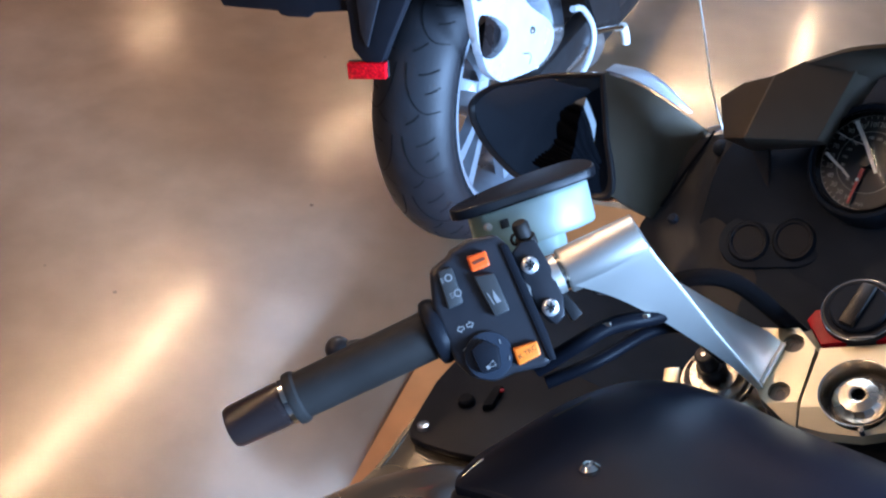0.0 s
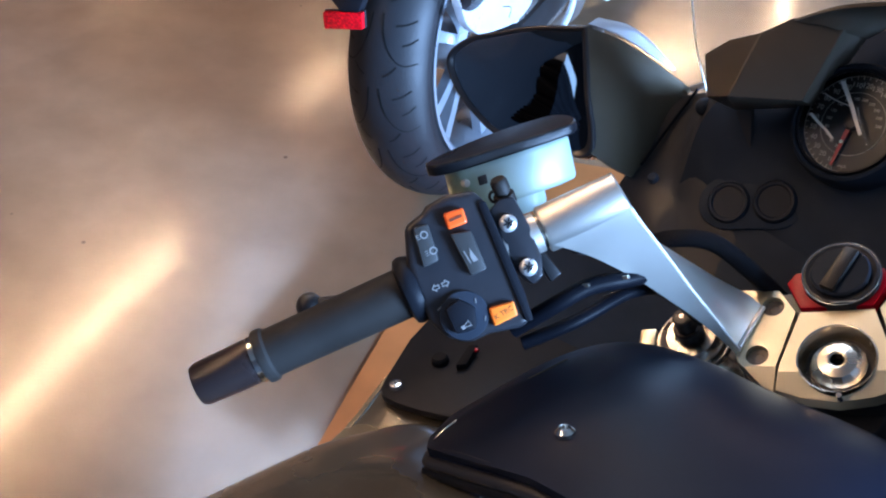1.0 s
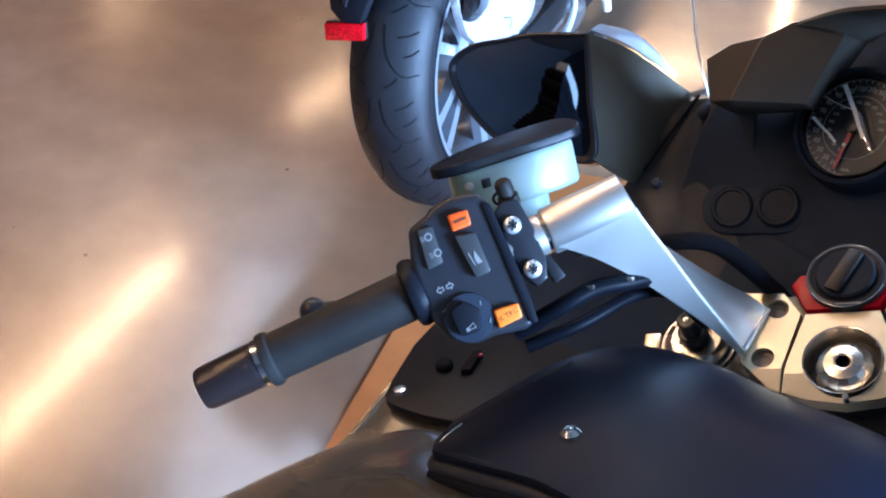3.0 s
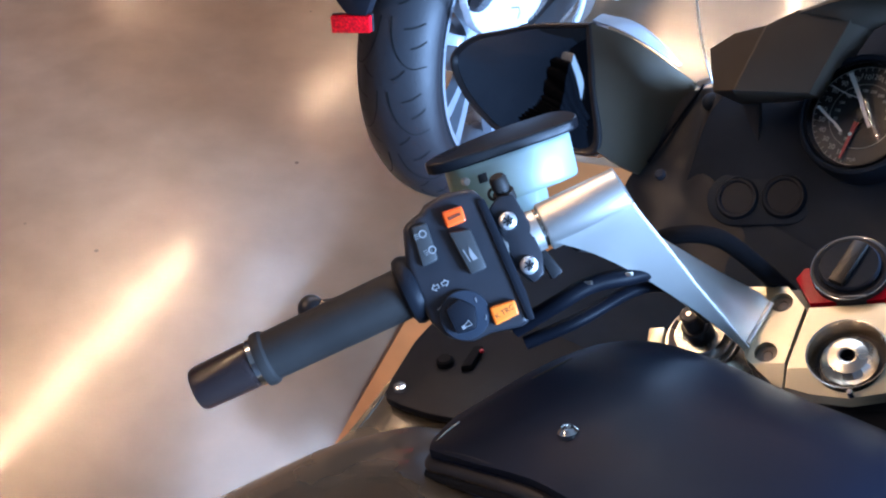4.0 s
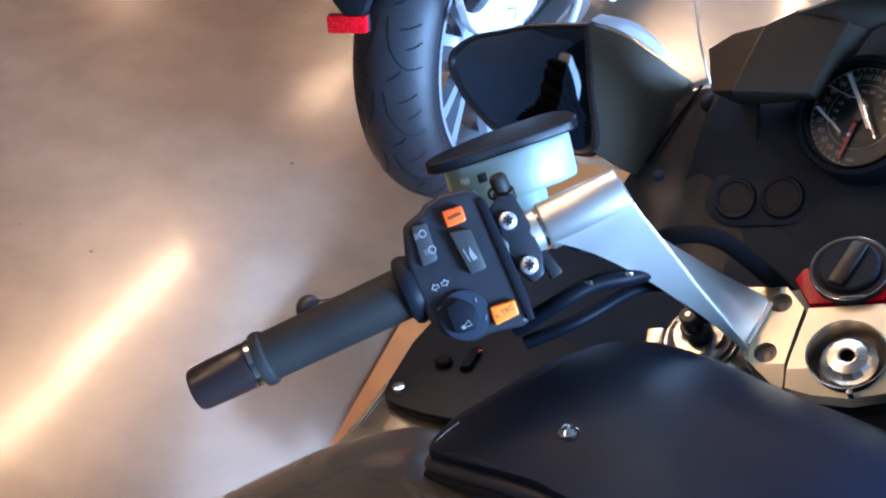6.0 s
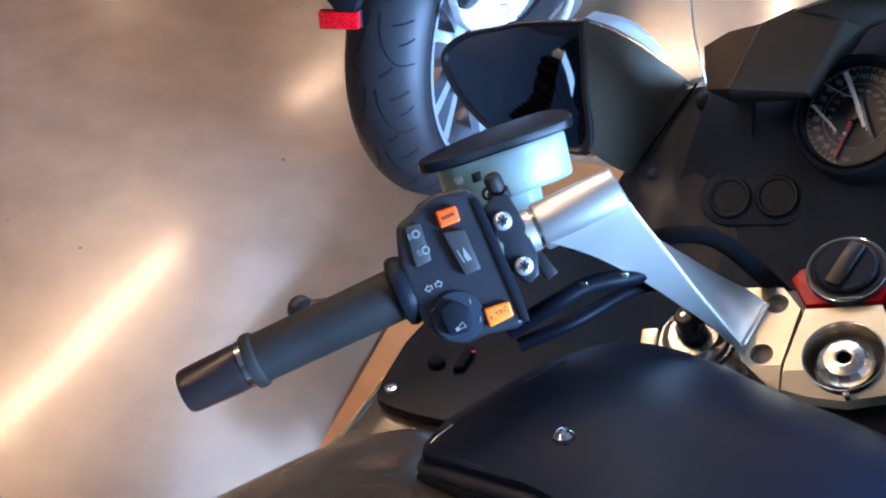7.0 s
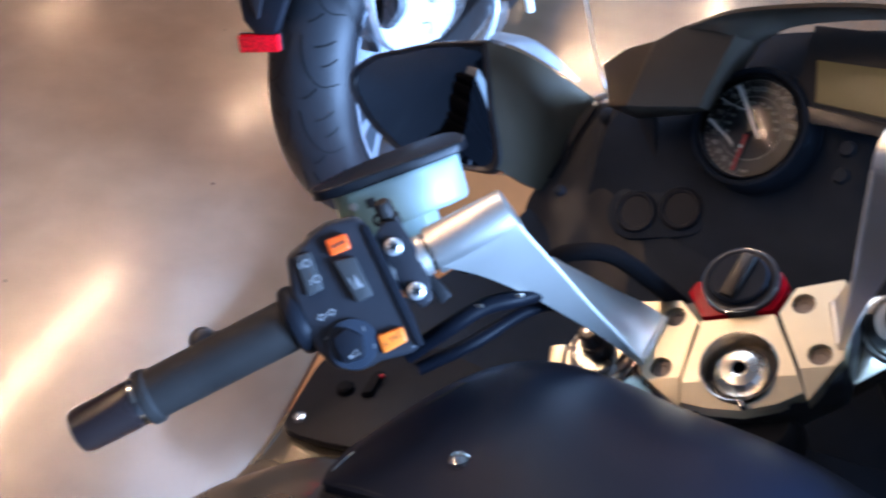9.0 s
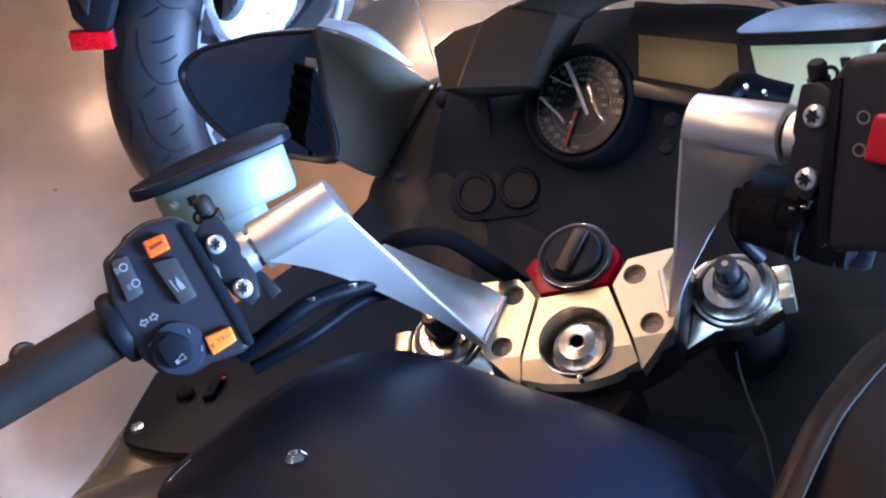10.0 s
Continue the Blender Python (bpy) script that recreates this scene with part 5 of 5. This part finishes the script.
# cast wheel
rim = part("rim", lathe([(0.2225, -0.060), (0.226, -0.072), (0.221, -0.075), (0.213, -0.070), (0.206, -0.050), (0.196, -0.02), (0.196, 0.02), (0.206, 0.050), (0.213, 0.070), (0.221, 0.076), (0.2275, 0.075), (0.2265, 0.070), (0.2225, 0.060)], 96, True), RIMPAINT, bike2, "silver cast wheel", g=WHEEL)
for k in range(10):
    a = radians(36 * k + 11 + (7 if k % 2 else -7))
    sp = loft([[(0.05, -0.012, 0.03), (0.11, -0.010, 0.040), (0.205, -0.013, 0.046)], [(0.05, 0.012, 0.03), (0.11, 0.010, 0.040), (0.205, 0.013, 0.046)]], 10, 4, 0.02)
    part("spoke", sp, RIMPAINT, rim, g=WHEEL @ Matrix.Rotation(a, 4, "Z"))
part("hub", lathe([(0.0, 0.07), (0.03, 0.07), (0.045, 0.06), (0.06, 0.03), (0.06, -0.06), (0, -0.06)], 40), SILVER, rim, g=WHEEL)
disc = part("brake_disc", prism(ring(0, 0, 0.115, 64), 0.078, 0.083, holes=[ring(0, 0, 0.075, 48)] + [ring(0.095 * math.cos(k * 0.524), 0.095 * math.sin(k * 0.524), 0.006, 10) for k in range(12)]), STEEL, bike2, "drilled steel brake disc", g=WHEEL)
# bracket plate above the axle
BR = N @ basis((0.12, 0, 0), (0, 1, 0), (0, 0, 1), (1, 0, 0))
MUFF = mat("brushed_muffler_steel", (0.5, 0.48, 0.47), 0.26, metal=0.9, scale=15)
plate = [(-0.222, 0.70), (-0.212, 0.600), (-0.207, 0.539), (-0.198, 0.496), (-0.186, 0.462), (-0.160, 0.432), (-0.128, 0.412), (-0.015, 0.374), (0.050, 0.368), (0.085, 0.378), (0.098, 0.400), (0.088, 0.425), (0.064, 0.449), (-0.014, 0.517), (-0.05, 0.60), (-0.06, 0.70)]
outline = [(p.x, p.y) for p in spline([(*p, 0) for p in plate], 60)]
hole = [(-0.200, 0.560), (-0.186, 0.566), (-0.139, 0.541), (-0.100, 0.507), (-0.092, 0.487), (-0.108, 0.473), (-0.153, 0.471), (-0.194, 0.491), (-0.203, 0.515)]
hole = [(p.x, p.y) for p in spline([(*p, 0) for p in (*hole, hole[0])], 37)][:-1]
pb = part("bracket_plate", prism(outline, -0.004, 0.012, 0.004, holes=[hole], seg=3), SILVER, bike2, "bright silver painted bracket plate", g=BR)
for y, z in ((-0.190, 0.600), (0.0, 0.452)):
    part("bolt", lathe([(0, 0.018), (0.005, 0.018), (0.007, 0.016), (0.007, 0.01)], 16), OXIDE, pb, g=BR @ T((y, z, 0)))
part("crease", pipe([(-0.045, 0.425, 0.0115), (-0.012, 0.408, 0.0115), (-0.022, 0.392, 0.0115)], 0.0015, 6, 10), STEEL, pb, g=BR)
part("muffler", lathe([(0.0, 0.0), (0.052, 0.0), (0.06, 0.008), (0.062, 0.03), (0.062, 0.36), (0.045, 0.42)], 40), MUFF, bike2, "dull steel silencer", g=N @ aim((0.055, 0.05, 0.36), (0.0, 0.93, -0.36)))
peg = part("peg_hanger", pipe([(0.13, 0.20, 0.405), (0.13, 0.235, 0.392), (0.13, 0.262, 0.372), (0.13, 0.298, 0.325), (0.13, 0.300, 0.285), (0.13, 0.268, 0.256), (0.13, 0.22, 0.240)], 0.007, 12, 30), SILVER, bike2, "curved silver footrest hanger", g=N)
part("peg_rail", pipe([(0.13, 0.31, 0.303), (0.135, 0.38, 0.278), (0.14, 0.463, 0.244)], 0.007, 10, 12), CHROME, peg, g=N)
part("peg_tip", pipe([(0.14, 0.455, 0.252), (0.14, 0.468, 0.225), (0.14, 0.472, 0.200)], 0.010, 10, 8), FITTING, peg, g=N)
part("peg_bracket", loft([[(0.12, 0.28, 0.40), (0.12, 0.38, 0.36), (0.12, 0.46, 0.33)], [(0.12, 0.32, 0.32), (0.12, 0.40, 0.29), (0.12, 0.47, 0.255)]], 8, 6, 0.01), DARKMETAL, bike2, "dark footrest bracket", g=N)
# mudguard, number plate carrier and reflector
RB = N @ basis((0, -0.35, 0), (1, 0, 0), (0, 0, 1), (0, -1, 0))
part("mudguard", prism([(-0.018, 0.72), (-0.017, 0.64), (-0.021, 0.568), (-0.012, 0.556), (-0.004, 0.545), (0.030, 0.545), (0.052, 0.585), (0.098, 0.662), (0.13, 0.76)], -0.02, 0.006, 0.004), MATTE, bike2, "black rear mudguard", g=RB)
part("mudguard_rib", prism([(0.012, 0.72), (0.004, 0.60), (0.012, 0.575), (0.05, 0.66), (0.07, 0.72)], 0.004, 0.011, 0.003), BLACK, bike2, g=RB)
part("plate_carrier", prism([(-0.31, 0.72), (-0.290, 0.63), (-0.285, 0.616), (-0.166, 0.618), (-0.162, 0.611), (-0.146, 0.609), (-0.103, 0.612), (-0.090, 0.622), (-0.016, 0.632), (-0.016, 0.72)], -0.02, 0.0, 0.004), MATTE, bike2, "black number plate carrier", g=RB)
# case added out of sight to shade the floor left of the tyre
part("shade_case", rbox(-0.315, -0.10, -0.33, 0.30, 0.628, 0.95, 0.03, 3), MATTE, bike2, "unseen black case added to shade the floor by the wheel", g=N)
part("reflector", prism([(-0.040, 0.511), (0.036, 0.521), (0.040, 0.5505), (-0.037, 0.541)], 0.0, 0.009, 0.002), REDLENS, bike2, "red rectangular reflector", g=RB)
part("reflector_back", prism([(-0.041, 0.510), (0.037, 0.520), (0.041, 0.5515), (-0.038, 0.542)], -0.004, 0.001, 0.001), BLACK, bike2, g=RB)
part("tail", loft([[(-0.14, -0.30, 0.72), (0.0, -0.33, 0.75), (0.14, -0.30, 0.72)], [(-0.15, 0.1, 0.70), (0.0, 0.1, 0.80), (0.15, 0.1, 0.70)], [(-0.16, 0.6, 0.68), (0.0, 0.6, 0.80), (0.16, 0.6, 0.68)]], 14, 12, 0.02), GLOSSB, bike2, "black tail section", g=N)
part("swingarm", rbox(-0.022, 0.022, 0.0, 0.55, -0.03, 0.03, 0.008), DARKMETAL, bike2, "dark swingarm", g=N @ T((0.105, 0, 0.312)))
part("swingarm", rbox(-0.022, 0.022, 0.0, 0.55, -0.03, 0.03, 0.008), DARKMETAL, bike2, "dark swingarm", g=N @ T((-0.115, 0, 0.312)))
part("engine_block", rbox(-0.16, 0.04, 0.5, 0.95, 0.12, 0.68, 0.03), DARKMETAL, bike2, "dark engine block", g=N)
part("front_tyre", lathe([(0.215 + 0.075 * math.sin(a * math.pi / 14), 0.06 * -math.cos(a * math.pi / 14)) for a in range(15)], 64), TYRE, bike2, "black front tyre", g=N @ T((0, 1.45, 0.298)) @ ALONG_X)
part("fork", pipe([(0.0, 1.45, 0.30), (0.0, 1.2, 0.75), (0, 0.9, 0.72)], 0.05, 12, 16), DARKMETAL, bike2, "dark front fork", g=N)


# unseen stand-in, added so that the mirror reflects a ribbed dark shape
def mirror_standin(x, y, top):
    post = thing("mirror_standin", "black ribbed stand-in for the dark shape reflected in the mirror", "barrier post")
    g = T((x, y, 0)) @ Matrix.Rotation(radians(45), 4, "Z")
    part("base", lathe([(0, 0.02), (0.05, 0.02), (0.16, 0.012), (0.17, 0.0), (0, 0.0)], 36), DARKMETAL, post, g=g)
    part("pole", lathe([(0.018, 0.015), (0.018, top - 0.02)], 20), DARKMETAL, post, g=g)
    ribs = []
    for k in range(13):
        z, w = top - 0.42 + k * 0.030, 0.135 - 0.003 * k
        ribs += [(w - 0.008, z), (w, z + 0.008), (w, z + 0.019), (w - 0.008, z + 0.027)]
    part("ribbed_head", lathe([(0.018, top - 0.421), *ribs, (0.018, top - 0.030)], 4), RIB, post, "ribbed black rubber head", g=g, sharp=10)
    part("cap", lathe([(0.0, top - 0.032), (0.055, top - 0.032), (0.056, top + 0.002), (0.052, top + 0.006), (0, top + 0.007)], 4), FITTING, post, "bright cap", g=g)


mirror_standin(-0.75, 0.14, 1.335)
